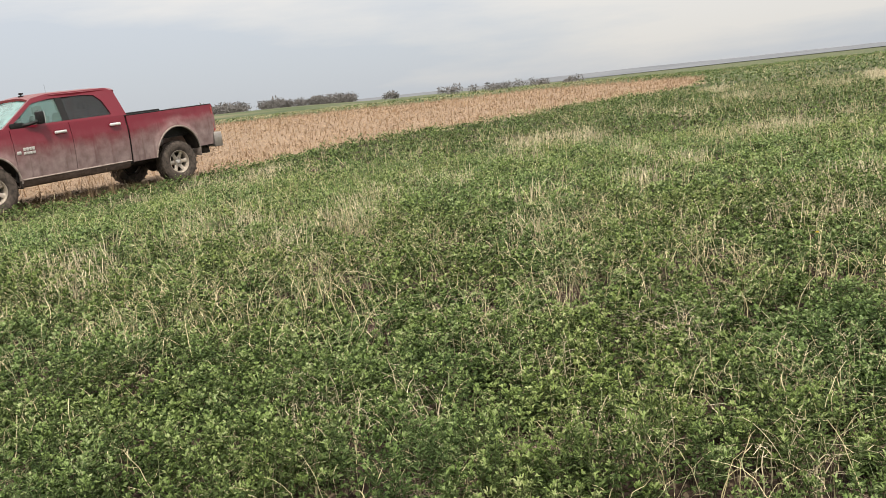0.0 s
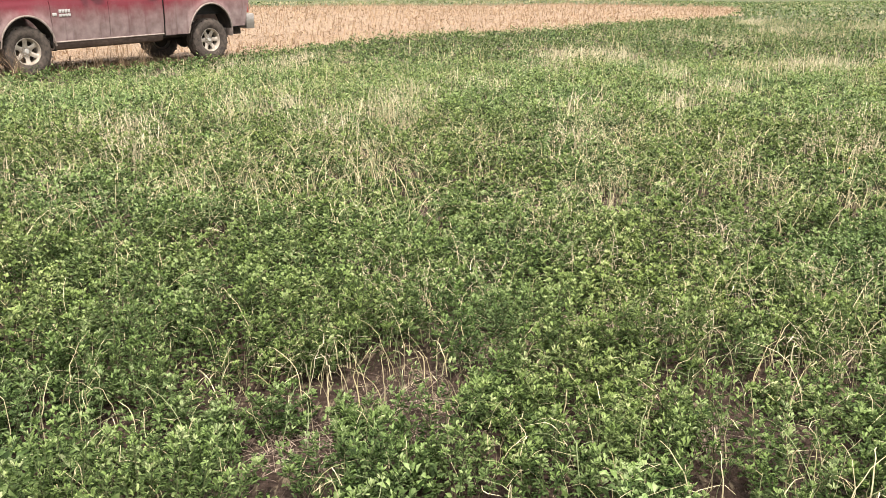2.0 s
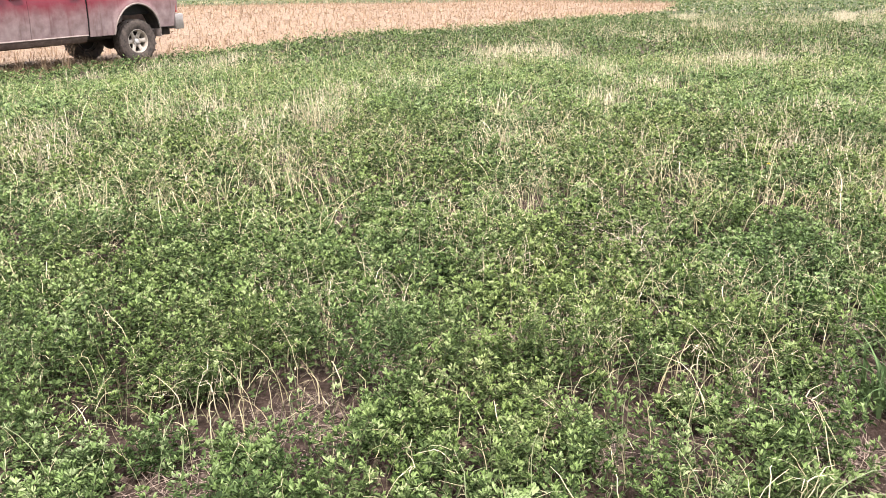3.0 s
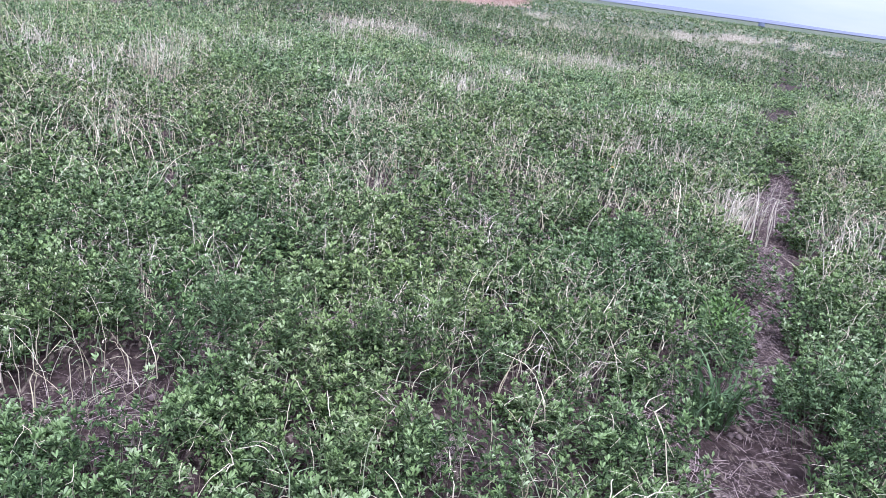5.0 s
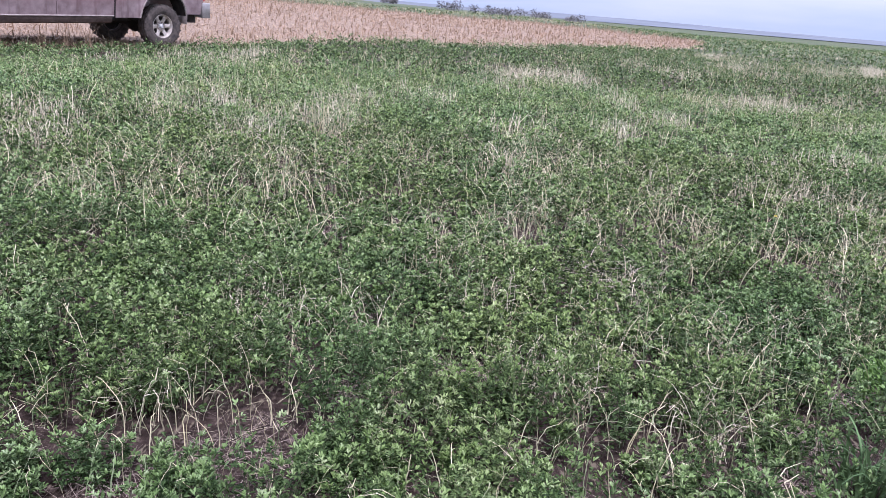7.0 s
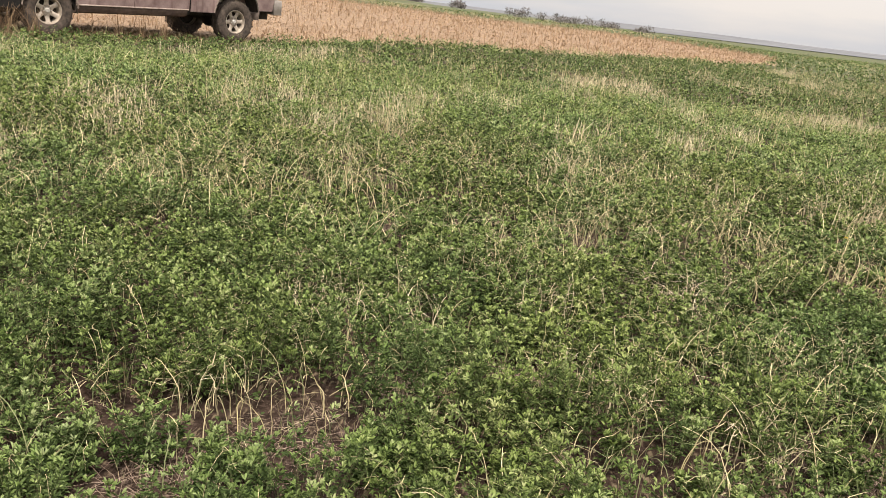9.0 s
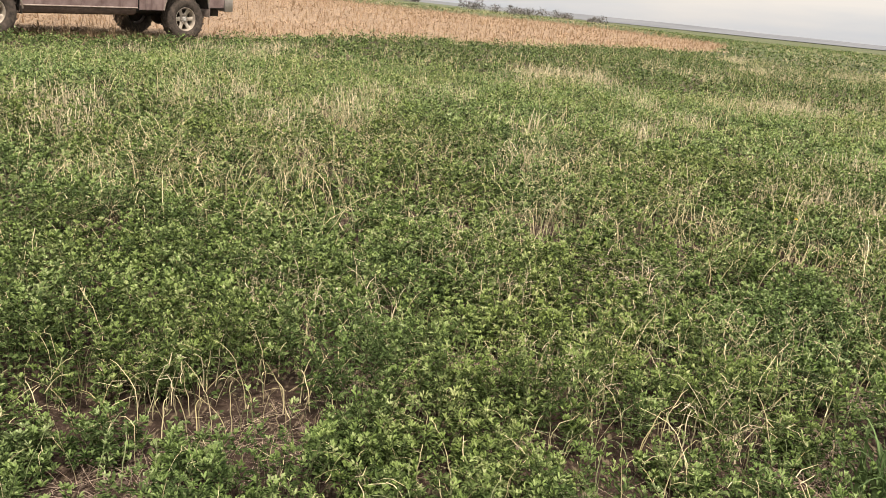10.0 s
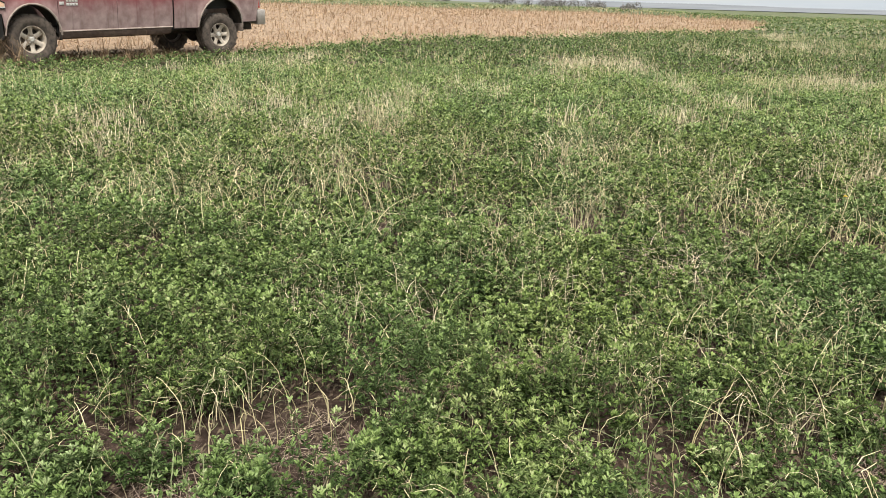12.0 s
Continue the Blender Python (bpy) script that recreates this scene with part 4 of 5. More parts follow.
            trim("arch_lip", bm, M_MUD, truck, "wheel arch lip crusted with mud")
            bm = bmesh.new()
            sheet(bm, lambda u, v: Vector((hub + (r + 0.01) * math.cos(math.pi * u), s * (0.60 + 0.36 * v), HUB_Z + 0.02 + (r + 0.01) * math.sin(math.pi * u))), 24, 3, 0.01)
            trim("wheel_liner", bm, M_UNDER)
            bm = bmesh.new()
            sheet(bm, lambda u, v: Vector((hub + flap - 0.05 * v * v, s * (0.72 + 0.27 * u), 0.56 - 0.33 * v)), 4, 6, 0.012)
            trim("mud_flap", bm, M_MUD if nm == "rear" else M_UNDER)
        # pillars and window frames
        bm = bmesh.new()
        prism(bm, [(3.47, 1.27), (3.36, 1.27), (2.745, 1.685), (2.42, 1.735), (2.42, 1.80), (2.72, 1.765)], glass_y, 0.06, s)
        trim("front_pillar", bm, M_PAINT)
        bm = bmesh.new()
        prism(bm, [(2.42, 1.735), (2.42, 1.80), (1.24, 1.80), (1.09, 1.75), (1.01, 1.275), (1.30, 1.275), (1.40, 1.60), (1.52, 1.715), (1.75, 1.74)], glass_y, 0.06, s)
        trim("roof_rail", bm, M_PAINT)
        bm = bmesh.new()
        prism(bm, [(2.17, 1.285), (2.30, 1.285), (2.28, 1.74), (2.16, 1.74)], lambda z: glass_y(z) - 0.008, 0.05, s)
        trim("middle_pillar", bm, M_PLASTIC)
        bm = bmesh.new()
        prism(bm, [(1.12, 1.27), (3.46, 1.27), (3.30, 1.312), (1.30, 1.325)], lambda z: glass_y(z) + 0.012, 0.05, s)
        trim("window_ledge", bm, M_PAINT)
        for nm, poly, mt in (("front_window", [(2.28, 1.30), (3.33, 1.30), (2.745, 1.70), (2.28, 1.745)], M_GLASS), ("rear_window", [(1.29, 1.30), (2.18, 1.30), (2.18, 1.745), (1.70, 1.745), (1.50, 1.72), (1.39, 1.61)], M_TINT)):
            bm = bmesh.new()
            prism(bm, poly, lambda z: glass_y(z) - 0.022, 0.006, s)
            trim(nm, bm, mt, truck, "clear side window" if mt is M_GLASS else "dark tinted side window").visible_shadow = False
        # mirrors
        bm = bmesh.new()
        box(bm, 2.755, 2.85, s * 1.05 - 0.095, s * 1.05 + 0.095, 1.315, 1.535, 0.03)
        mirror = trim("mirror", bm, M_PLASTIC, truck, "large black towing mirror")
        bm = bmesh.new()
        tube(bm, [(3.10, s * 0.91, 1.33), (3.0, s * 0.98, 1.33), (2.84, s * 1.03, 1.37)], 0.03)
        box(bm, 3.05, 3.30, s * 0.93 - 0.025, s * 0.93 + 0.025, 1.28, 1.38, 0.015)
        trim("mirror_arm", bm, M_PLASTIC, mirror)
        bm = bmesh.new()
        box(bm, 2.745, 2.753, s * 1.05 - 0.075, s * 1.05 + 0.075, 1.335, 1.515, 0.0)
        trim("mirror_glass", bm, M_CHROME, mirror)
        # lamps
        bm = bmesh.new()
        sheet(bm, lambda u, v: Vector((*lamp_line(u, s, 0.012), 0.885 + 0.01 * u + (0.06 + 0.12 * min(1, 1.7 * u)) * v)), 18, 6, 0.02)
        lamp = trim("headlight", bm, M_LENS, truck, "clear wraparound headlamp")
        bm = bmesh.new()
        sheet(bm, lambda u, v: Vector((*lamp_line(0.02 + 0.26 * u, s, 0.019), 0.905 + (0.035 + 0.07 * u) * v)), 6, 4, 0.012)
        trim("turn_signal", bm, M_AMBER, lamp)
        bm = bmesh.new()
        tube(bm, [(*lamp_line(u, s, 0.016), 0.885 + 0.01 * u + (0.07 + 0.12 * min(1, 1.7 * u))) for u in np.linspace(0, 1, 12)], 0.010, 6)
        tube(bm, [(*lamp_line(u, s, 0.016), 0.878 + 0.01 * u) for u in np.linspace(0, 1, 12)], 0.010, 6)
        trim("lamp_surround", bm, M_PLASTIC, lamp)
        bm = bmesh.new()
        sheet(bm, lambda u, v: Vector((-1.20 + 0.10 * u, s * (0.945 + 0.055 * u ** 0.5 - 0.02 * v * v), 0.80 + 0.425 * v)), 5, 8, 0.02)
        trim("tail_light", bm, M_RED, truck, "faded red tail light")
        # door badge: plain bars
        bm = bmesh.new()
        for k in range(4):
            box(bm, 2.97 + 0.055 * k, 3.015 + 0.055 * k, s * 0.998 - 0.006, s * 0.998 + 0.006, 0.955, 1.005, 0.002)
            box(bm, 2.97 + 0.055 * k, 3.015 + 0.055 * k, s * 1.0 - 0.006, s * 1.0 + 0.006, 0.900, 0.940, 0.002)
        box(bm, 3.22, 3.30, s * 0.998 - 0.006, s * 0.998 + 0.006, 0.910, 0.960, 0.008)
        trim("badge", bm, M_BADGE, truck, "silver badge of plain bars")
        # bed rail caps
        bm = bmesh.new()
        box(bm, -1.15, 1.10, s * 0.905 - 0.05, s * 0.905 + 0.05, 1.258, 1.280, 0.010)
        trim("bed_rail_cap", bm, M_PLASTIC)

    # roof, glass and cab back
    bm = bmesh.new()
    sheet(bm, lambda u, v: Vector((1.06 + 1.70 * u, (2 * v - 1) * (0.735 - 0.02 * abs(2 * u - 1)), 1.782 + 0.055 * (1 - (2 * v - 1) ** 4) - 0.02 * (2 * u - 1) ** 4 - 0.05 * smooth((u - 0.78) / 0.22) * 0.6)), 20, 16, 0.03)
    roof = trim("roof", bm, M_PAINT, truck, "dark red roof with a film of dust")
    bm = bmesh.new()
    box(bm, 2.58, 2.66, 0.20, 0.27, 1.80, 1.825, 0.006)
    tube(bm, [(2.62, 0.235, 1.82), (2.62, 0.235, 1.85)], 0.012)
    box(bm, 2.58, 2.66, 0.21, 0.26, 1.845, 1.872, 0.010)
    trim("roof_beacon", bm, M_PLASTIC, roof, "small black roof fitting")
    bm = bmesh.new()
    tube(bm, [(1.9, -0.2, 1.83), (1.9, -0.2, 2.00)], 0.002, 5)
    trim("aerial", bm, M_PLASTIC, roof)
    bm = bmesh.new()
    sheet(bm, lambda u, v: Vector((3.56 - 0.84 * u - 0.16 * (2 * v - 1) ** 2 * (1 - 0.4 * u), (2 * v - 1) * (0.84 - 0.12 * u), 1.275 + 0.50 * u)), 10, 16, 0.006)
    trim("windscreen", bm, M_SCREEN, truck, "dusty windscreen, the pale sky reflection partly painted into its film").visible_shadow = False
    bm = bmesh.new()
    for s in (1, -1):
        tube(bm, [(3.50, s * 0.10, 1.30), (3.36, s * 0.45 + 0.15, 1.325), (3.33, s * 0.45 + 0.28, 1.335)], 0.010, 6)
    trim("wiper", bm, M_PLASTIC)
    bm = bmesh.new()
    sheet(bm, lambda u, v: Vector((1.03 + 0.06 * u, (2 * v - 1) * (0.90 - 0.18 * u), 1.28 + 0.48 * u)), 4, 8, 0.006)
    trim("back_window", bm, M_TINT).visible_shadow = False
    bm = bmesh.new()
    box(bm, 1.06, 1.10, -0.93, 0.93, 0.55, 1.29, 0.02)
    trim("cab_back", bm, M_PAINT)

    # bonnet and nose
    def hood(u, v):
        w = 2 * v - 1
        x = 3.44 + 1.26 * u + 0.12 * (1 - u) * (1 - w * w)
        z = 1.335 - 0.055 * u - 0.10 * u ** 5 - 0.06 * w ** 4 + 0.022 * smooth((0.55 - abs(w)) / 0.12) * (1 - 0.5 * u)
        return Vector((x + 0.05 * (1 - w * w) * u, w * (0.925 - 0.10 * u ** 3), z))
    trim("bonnet", sheet(bmesh.new(), hood, 26, 24, 0.02), M_PAINT, truck, "red bonnet dulled by pale dust")
    bm = bmesh.new()
    sheet(bm, lambda u, v: Vector((4.72 + 0.03 * math.sin(math.pi * v), (2 * u - 1) * 0.66, 0.74 + 0.40 * v)), 10, 6, 0.03)
    grille = trim("grille", bm, M_PLASTIC, truck, "black grille behind the guard")
    bm = bmesh.new()
    box(bm, 4.75, 4.785, -0.67, 0.67, 0.93, 0.975, 0.01)
    box(bm, 4.75, 4.785, -0.035, 0.035, 0.72, 1.15, 0.01)
    box(bm, 4.74, 4.78, -0.69, 0.69, 1.115, 1.155, 0.012)
    trim("grille_bar", bm, M_PLASTIC, grille)
    for s in (1, -1):
        bm = bmesh.new()
        box(bm, 4.745, 4.79, s * 0.655 - 0.035, s * 0.655 + 0.035, 0.80, 1.13, 0.015)
        trim("grille_surround", bm, M_BUMPER, grille)
    bm = bmesh.new()
    sheet(bm, lambda u, v: Vector((4.96 - 0.62 * abs(2 * u - 1) ** 4, (2 * u - 1) * 1.02, 0.42 + 0.39 * v)), 28, 6, 0.06)
    bumper = trim("front_bumper", bm, M_BLACK, truck, "heavy black steel front bumper")
    bm = bmesh.new()
    box(bm, 5.045, 5.07, -0.16, 0.16, 0.54, 0.70, 0.012)
    trim("number_plate", bm, M_PLATE, bumper, "blank grey number plate")
    for s in (1, -1):
        bm = bmesh.new()
        box(bm, 4.80, 4.86, s * 0.72 - 0.07, s * 0.72 + 0.07, 0.58, 0.68, 0.012)
        trim("fog_light", bm, M_LENS, bumper)
    # grille guard
    bm = bmesh.new()
    tube(bm, [(4.96, -0.56, 0.44), (4.98, 0, 0.44), (4.96, 0.56, 0.44)], 0.03)
    for s in (1, -1):
        prism(bm, [(4.86, 0.40), (5.06, 0.42), (5.10, 0.75), (5.06, 1.14), (4.98, 1.22), (4.92, 1.20), (4.98, 0.95), (4.98, 0.62)], lambda z: 0.56, 0.03, s)
    guard = trim("grille_guard", bm, M_BLACK, truck, "black tubular grille guard with headlamp loops")
    bm = bmesh.new()
    tube(bm, [(5.02, -0.56, 1.20), (5.05, 0, 1.21), (5.02, 0.56, 1.20)], 0.026)
    tube(bm, [(5.05, -0.56, 0.93), (5.08, 0, 0.93), (5.05, 0.56, 0.93)], 0.02)
    tube(bm, [(5.05, -0.56, 0.74), (5.08, 0, 0.74), (5.05, 0.56, 0.74)], 0.022)
    for k in range(-5, 6):
        tube(bm, [(5.06, k * 0.095, 0.74), (5.05, k * 0.095, 1.20)], 0.011, 6)
    trim("guard_bar", bm, M_BLACK, guard)
    bm = bmesh.new()
    sheet(bm, lambda u, v: Vector((5.02, (2 * u - 1) * 0.55, 0.44 + 0.30 * v)), 6, 4, 0.02)
    trim("guard_plate", bm, M_BLACK, guard)
    for s in (1, -1):
        bm = bmesh.new()
        tube(bm, [(5.03, s * 0.56, 1.13), (4.97, s * 0.66, 1.12), (4.80, s * 0.88, 1.09), (4.66, s * 0.99, 1.02), (4.62, s * 1.02, 0.92), (4.66, s * 1.0, 0.83), (4.86, s * 0.90, 0.80), (5.05, s * 0.56, 0.80)], 0.022)
        tube(bm, [(4.98, s * 0.66, 1.13), (4.99, s * 0.68, 0.80)], 0.016)
        for z in (0.86, 0.92, 0.98, 1.04):
            tube(bm, [(5.05, s * 0.56, z), (4.98, s * 0.67, z)], 0.010, 6)
        trim("headlight_loop", bm, M_BLACK, guard)

    # bed, tailgate and rear bumper
    bm = bmesh.new()
    box(bm, -1.14, 1.08, -0.86, 0.86, 0.80, 0.85, 0.005)
    box(bm, 1.0, 1.04, -0.90, 0.90, 0.80, 1.25, 0.01)
    for s in (1, -1):
        box(bm, -1.14, 1.06, s * 0.87 - 0.02, s * 0.87 + 0.02, 0.84, 1.25, 0.005)
    trim("bed_liner", bm, M_PLASTIC, truck, "black ribbed bed liner")
    bm = bmesh.new()
    sheet(bm, lambda u, v: Vector((-1.175 - 0.02 * math.sin(math.pi * v), (2 * u - 1) * 0.90, 0.77 + 0.50 * v)), 8, 8, 0.05)
    gate = trim("tailgate", bm, M_PAINT)
    bm = bmesh.new()
    box(bm, -1.215, -1.19, -0.12, 0.12, 1.12, 1.19, 0.01)
    trim("tailgate_latch", bm, M_PLASTIC, gate)
    bm = bmesh.new()
    sheet(bm, lambda u, v: Vector((-1.36 + 0.06 * abs(2 * u - 1) ** 4, (2 * u - 1) * 0.985, 0.50 + 0.27 * v)), 20, 5, 0.06)
    for s in (1, -1):
        box(bm, -1.33, -1.06, s * 0.965 - 0.03, s * 0.965 + 0.03, 0.50, 0.77, 0.02)
    trim("rear_bumper", bm, M_BUMPER, truck, "dusty chrome rear bumper")
    bm = bmesh.new()
    box(bm, 0.20, 0.99, -0.86, 0.86, 1.12, 1.315, 0.02)
    trim("tool_box", bm, M_BLACK, truck, "low black box across the bed")

    # cabin
    for x, ys in ((2.45, (-0.42, 0.42)), (1.50, (-0.42, 0.42))):
        for y in ys:
            bm = bmesh.new()
            box(bm, x - 0.28, x + 0.27, y - 0.27, y + 0.27, 0.85, 1.02, 0.05)
            seat = trim("seat", bm, M_SEAT)
            bm = bmesh.new()
            sheet(bm, lambda u, v: Vector((x - 0.24 - 0.16 * v, y + (2 * u - 1) * 0.25, 0.98 + 0.50 * v)), 6, 8, 0.12)
            trim("backrest", bm, M_SEAT, seat)
            bm = bmesh.new()
            box(bm, x - 0.47, x - 0.38, y - 0.13, y + 0.13, 1.49, 1.66, 0.03)
            trim("headrest", bm, M_SEAT, seat)
    bm = bmesh.new()
    box(bm, 2.95, 3.45, -0.86, 0.86, 1.02, 1.26, 0.05)
    dash = trim("dashboard", bm, M_PLASTIC)
    bm = bmesh.new()
    tube(bm, [(2.86 + 0.06 * math.sin(a), 0.42 + 0.19 * math.cos(a), 1.22 + 0.18 * math.sin(a)) for a in np.linspace(0, 2 * math.pi, 25)], 0.016, 6)
    tube(bm, [(2.86, 0.42, 1.22), (3.0, 0.42, 1.16)], 0.03)
    trim("steering_wheel", bm, M_PLASTIC, dash)
    bm = bmesh.new()
    box(bm, 1.18, 3.40, -0.90, 0.90, 0.52, 0.60, 0.01)
    trim("cab_floor", bm, M_UNDER)

    # chassis
    bm = bmesh.new()
    for s in (1, -1):
        box(bm, -1.15, 4.70, s * 0.45 - 0.05, s * 0.45 + 0.05, 0.48, 0.64, 0.01)
    for x in (-0.9, 0.7, 1.9, 3.1):
        box(bm, x - 0.05, x + 0.05, -0.45, 0.45, 0.50, 0.60, 0.01)
    chassis = part("chassis", bm, M_UNDER, truck)
    for x in (HUB_F, HUB_R):
        bm = bmesh.new()
        tube(bm, [(x, -0.78, HUB_Z), (x, 0.78, HUB_Z)], 0.05, 10)
        bmesh.ops.create_uvsphere(bm, u_segments=14, v_segments=8, radius=0.17, matrix=Matrix.Translation((x, 0.05, HUB_Z)))
        part("axle", bm, M_UNDER, chassis)
    bm = bmesh.new()
    tube(bm, [(0.1, 0.05, 0.46), (2.2, 0.05, 0.55)], 0.05, 10)
    tube(bm, [(2.5, -0.3, 0.45), (0.6, -0.35, 0.47), (-0.9, -0.55, 0.5)], 0.045, 10)
    part("drive_shaft", bm, M_UNDER, chassis)

    # wheels
    def rim(s):
        bm = bmesh.new()
        lathe(bm, [(0.232, -0.10), (0.236, 0.105), (0.222, 0.112), (0.205, 0.085), (0.200, 0.02), (0.195, -0.10)], 40)
        lathe(bm, [(0.001, 0.035), (0.075, 0.035), (0.080, 0.06), (0.085, 0.03), (0.085, -0.02)], 24)
        for k in range(6):
            a = k * math.pi / 3 + 0.26
            c, d = math.cos(a), math.sin(a)

            def f(u, v):
                r = 0.07 + 0.135 * u
                w = (0.036 + 0.018 * (2 * u - 1) ** 2) * (2 * v - 1)
                return Vector((r * c - w * d, 0.045 + 0.03 * u - 0.012 * (2 * v - 1) ** 2, r * d + w * c))
            sheet(bm, f, 5, 4, 0.03)
        for v in bm.verts:
            v.co.y *= s
        return bm

    def tyre(s):
        bm = bmesh.new()
        prof = [(0.230, -0.11), (0.27, -0.135), (0.35, -0.14), (0.398, -0.125), (0.418, -0.10), (0.42, -0.035), (0.408, -0.03), (0.408, -0.012), (0.42, -0.007), (0.42, 0.03), (0.408, 0.035), (0.408, 0.052), (0.42, 0.057), (0.418, 0.10), (0.398, 0.125), (0.35, 0.14), (0.27, 0.135), (0.230, 0.11)]
        lathe(bm, prof, 48)
        for k in range(40):
            a = k * 2 * math.pi / 40
            g = bmesh.ops.create_cube(bm, size=1.0)["verts"]
            m = Matrix.Rotation(-a, 4, "Y") @ Matrix.Translation((0.411, 0.112 * (1 if k % 2 else -1), 0)) @ Matrix.Diagonal((0.022, 0.04, 0.032, 1))
            for v in g:
                v.co = m @ v.co
        for v in bm.verts:
            v.co.y *= s
        return bm

    def disc(s):
        bm = bmesh.new()
        lathe(bm, [(0.001, -0.03), (0.19, -0.03), (0.19, -0.06)], 28)
        for v in bm.verts:
            v.co.y *= s
        return bm

    def cap(s):
        bm = bmesh.new()
        lathe(bm, [(0.001, 0.085), (0.03, 0.085), (0.042, 0.07), (0.045, 0.03)], 20)
        for k in range(8):
            a = k * math.pi / 4
            tube(bm, [(0.06 * math.cos(a), 0.03, 0.06 * math.sin(a)), (0.06 * math.cos(a), 0.068, 0.06 * math.sin(a))], 0.008, 6)
        for v in bm.verts:
            v.co.y *= s
        return bm

    for s in (1, -1):
        for k, x in enumerate((HUB_R, HUB_F)):
            wheel = part("wheel", rim(s), M_RIM, truck, "six spoke alloy wheel grey with dust")
            wheel.matrix_basis = pose(x, s * 0.835, HUB_Z, 0, 17 + 31 * k, 0)
            part("tyre", tyre(s), M_TYRE, wheel, "mud coated off road tyre")
            part("hub_cap", cap(s), M_BADGE, wheel)
            part("brake_disc", disc(s), M_UNDER, wheel)
    return truck


build_pickup()


# ---- weeds by the truck ----
def build_weeds():
    places = [(-7.05, 13.4, 1.0), (-6.8, 13.7, 0.9), (-7.35, 13.2, 1.1), (-7.7, 13.1, 0.8), (-6.1, 15.2, 0.6), (-5.6, 16.0, 0.55), (-5.85, 15.6, 0.6), (-7.2, 13.7, 0.9), (-6.9, 13.2, 1.0), (-7.45, 13.5, 1.0), (-6.65, 13.5, 0.8)]
    first = None
    for x, y, s in places:
        if first is None:
            n = 26
            a, r = rng.uniform(0, 2 * np.pi, n), 0.10 * np.sqrt(rng.rand(n))
            h = rng.uniform(0.25, 0.62, n)
            v, f = blades(r * np.cos(a), r * np.sin(a), np.zeros(n) - 0.01, h, h * rng.uniform(0.1, 0.55, n), rng.uniform(0.005, 0.009, n), 5, 0.4)
            first = tagged(mesh_object("dry_weed", v, f, M_WEED), "brown dead weed stems standing beside the truck", "weed", "dead weeds")
            place(first, x, y, 0, 1.0)
        else:
            copy_thing(first, pose(x, y, float(terrain(x, y)), 0, 0, rng.uniform(0, 360)))


build_weeds()


def build_flat_weeds():
    n = 300
    x, y = rng.normal(0, 0.45, n), rng.normal(0, 0.30, n)
    h = rng.uniform(0.03, 0.20, n)
    v, f = blades(x, y, np.zeros(n), h, rng.uniform(0.05, 0.35, n), rng.uniform(0.006, 0.014, n), 3, 0.7)
    first = tagged(mesh_object("flattened_weeds", v, f, M_WEED), "flattened dark brown dead weeds, also standing for shade under the truck", "weed", "flattened weeds")
    # laid beside and below the truck; their dark mass also stands for its shade
    for k, u in enumerate((0.6, 0.9, 1.5, 1.8, 2.1, 2.4, 2.7, 3.2)):
        w = 0.62 - 0.75 * (k % 2)
        px, py = -5.58 - 0.575 * u + 0.818 * w, 18.16 - 0.818 * u - 0.575 * w
        m = pose(px, py, float(terrain(px, py)), 0, 0, 234.9 + 14 * (k - 2))
        if k:
            copy_thing(first, m)
        else:
            first.matrix_basis = m


build_flat_weeds()


def build_dandelion():
    bm = bmesh.new()
    tube(bm, [(0, 0, 0), (0.006, 0.004, 0.07), (0.004, 0.01, 0.125)], 0.003, 6)
    flower = part("dandelion", bm, M_BLADE)
    tagged(flower, "small yellow dandelion flower among the alfalfa", "flower")
    bm = bmesh.new()
    for ring, (n, r, lift) in enumerate(((18, 0.020, 0.004), (14, 0.015, 0.009), (9, 0.009, 0.013))):
        for k in range(n):
            a = 2 * math.pi * (k + 0.5 * ring) / n
            c, s = math.cos(a), math.sin(a)
            v = [bm.verts.new((0.004 + r * p * c - q * s, 0.01 + r * p * s + q * c, 0.125 + lift * p)) for p, q in ((0.1, 0), (0.7, 0.003), (1, 0), (0.7, -0.003))]
            bm.faces.new(v)
    part("petals", bm, M_YELLOW, flower, "yellow petals")
    place(flower, 2.90, 5.18, 0, 0.7)


build_dandelion()


def build_feeder():
    bm = bmesh.new()
    for r, z in ((0.24, 0.0), (0.27, 0.02), (0.27, 0.22), (0.285, 0.25), (0.27, 0.28), (0.27, 0.5), (0.25, 0.55), (0.05, 0.57)):
        ring = [bm.verts.new((r * math.cos(k * math.pi / 10), r * math.sin(k * math.pi / 10), z)) for k in range(20)]
        if z > 0:
            for k in range(20):
                bm.faces.new((last[k], last[(k + 1) % 20], ring[(k + 1) % 20], ring[k]))
        last = ring
    tub = part("mineral_feeder", bm, M_TUB)
    place(tub, EYE[0] + 64 * math.sin(radians(30.3)), EYE[1] + 64 * math.cos(radians(30.3)), 0, 0.8)
    tagged(tub, "small blue grey plastic feeder barrel on the far pasture", "barrel")


build_feeder()


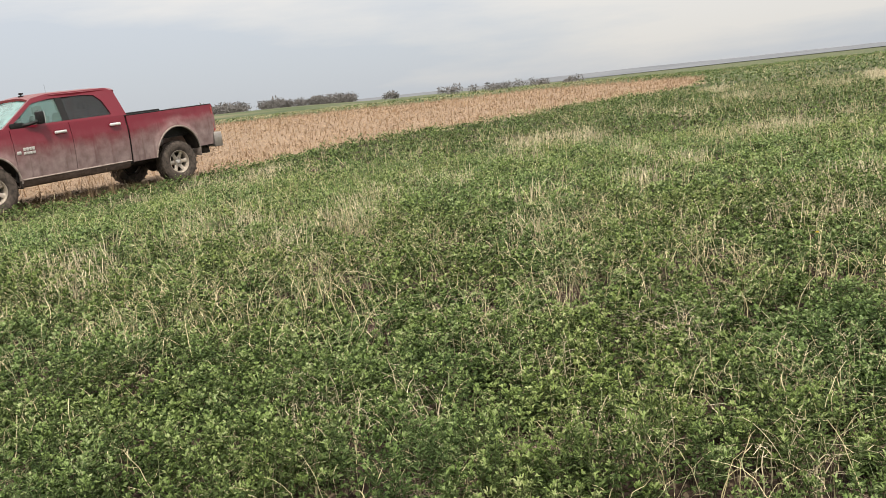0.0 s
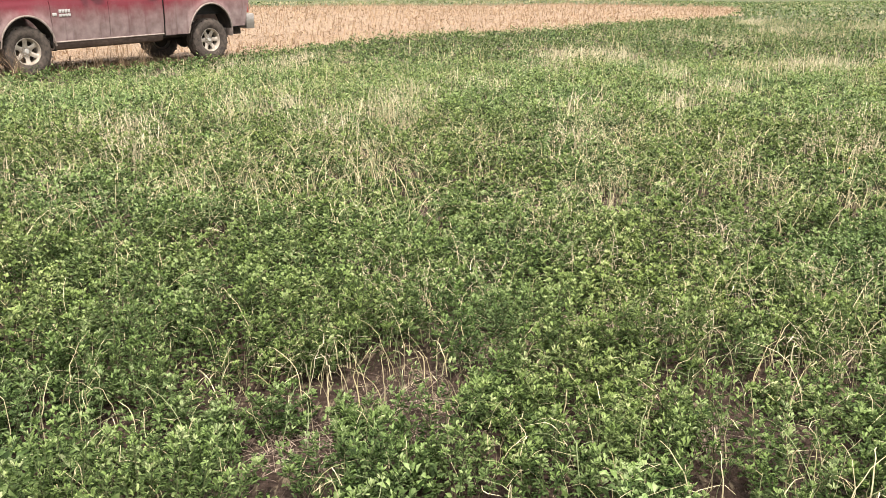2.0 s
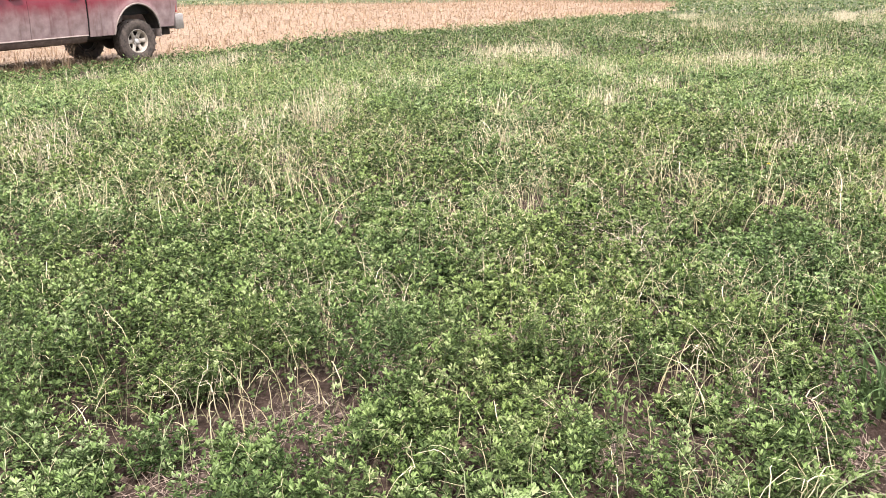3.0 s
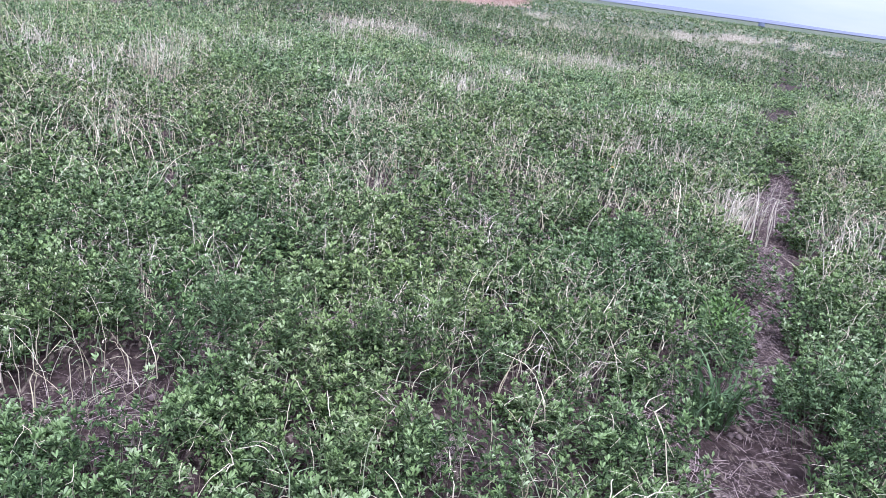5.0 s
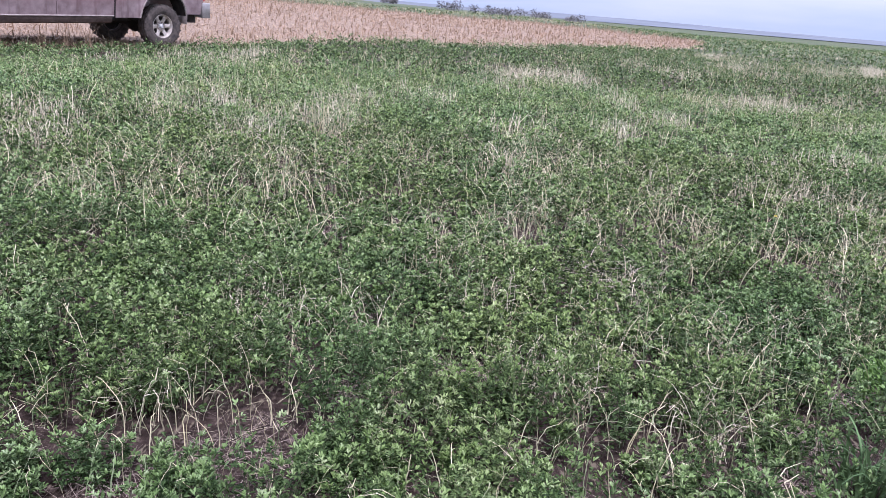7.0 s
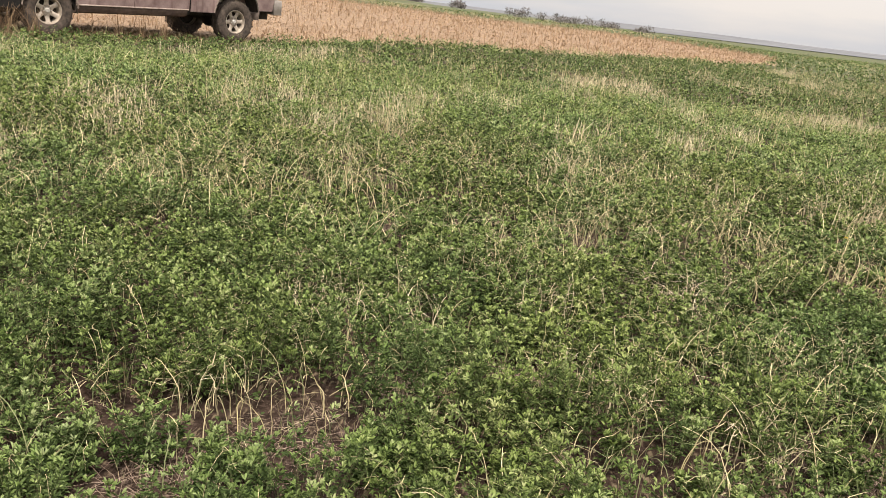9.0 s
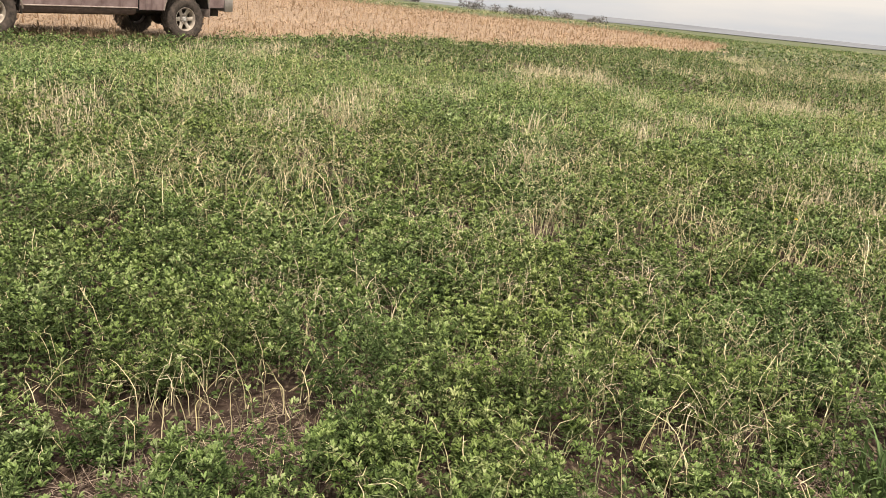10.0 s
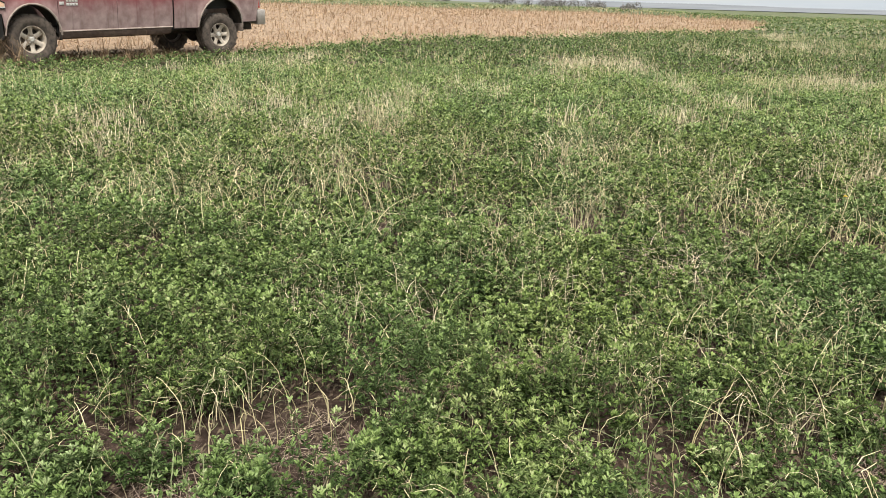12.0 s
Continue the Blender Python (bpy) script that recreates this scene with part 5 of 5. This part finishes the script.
# ---- far trees ----
def tree_points(n_tri, h, w, size):
    """Small twig clumps through an uneven crown."""
    u = rng.normal(size=(n_tri, 3))
    u = u / np.linalg.norm(u, axis=1)[:, None] * (rng.rand(n_tri) ** 0.45)[:, None]
    u[:, 0] *= w * (1 + 0.3 * rng.normal(size=n_tri) * 0.5)
    u[:, 1] *= w
    u[:, 2] = h * 0.48 + u[:, 2] * h * 0.50
    d = unit(rng.normal(size=(n_tri, 3)) + np.array([0, 0, 0.8]))
    e = unit(rng.normal(size=(n_tri, 3)))
    ln = size * rng.uniform(0.5, 1.4, n_tri)[:, None]
    v = np.stack([u - e * ln * 0.30, u + e * ln * 0.30, u + d * ln], 1).reshape(-1, 3)
    return v, np.arange(3 * n_tri).reshape(-1, 3)


def build_woods():
    parts = []
    az = np.concatenate([rng.uniform(-44, -13.8, 270), rng.uniform(-12.7, -6.7, 60), rng.uniform(-4.8, -4.0, 4), rng.uniform(-1, 8, 20), rng.uniform(-34, -20, 50)])
    for a in az:
        d = rng.uniform(430, 520)
        x, y = EYE[0] + d * math.sin(math.radians(a)), EYE[1] + d * math.cos(math.radians(a))
        h = rng.uniform(3.8, 6.3) * (0.75 + 0.5 * float(vnoise(a / 2.0, 3.3, 31)))
        v, f = tree_points(170, h, h * 0.66, 1.1)
        parts.append((v + np.array([x, y, float(terrain(x, y)) - 0.3]), f))
    v, f = joined(parts)
    tagged(mesh_object("far_woods", v, f, M_TWIG), "grey brown leafless shelterbelt trees far across the fields", "trees", kind="stuff")


build_woods()


def build_evergreens():
    first = None
    for a, d, s in ((-33.5, 400, 1.0), (-32.6, 410, 0.85), (-31.0, 405, 0.9), (-35.0, 415, 0.8)):
        x, y = EYE[0] + d * math.sin(math.radians(a)), EYE[1] + d * math.cos(math.radians(a))
        if first is None:
            bm = bmesh.new()
            tube(bm, [(0, 0, -0.3), (0.05, 0, 2.0), (0, 0.05, 5.2)], 0.16, 8)
            first = part("evergreen_tree", bm, M_TWIG)
            tagged(first, "dark evergreen tree in the far shelterbelt", "tree", "far evergreens")
            v, f = tree_points(800, 5.2, 1.9, 0.7)
            crown = mesh_object("crown", v, f, M_NEEDLE)
            crown.parent = first
            first.matrix_basis = pose(x, y, float(terrain(x, y)))
        else:
            copy_thing(first, pose(x, y, float(terrain(x, y)) - 0.6 * (1 - s), 0, 0, 77 * s))


build_evergreens()
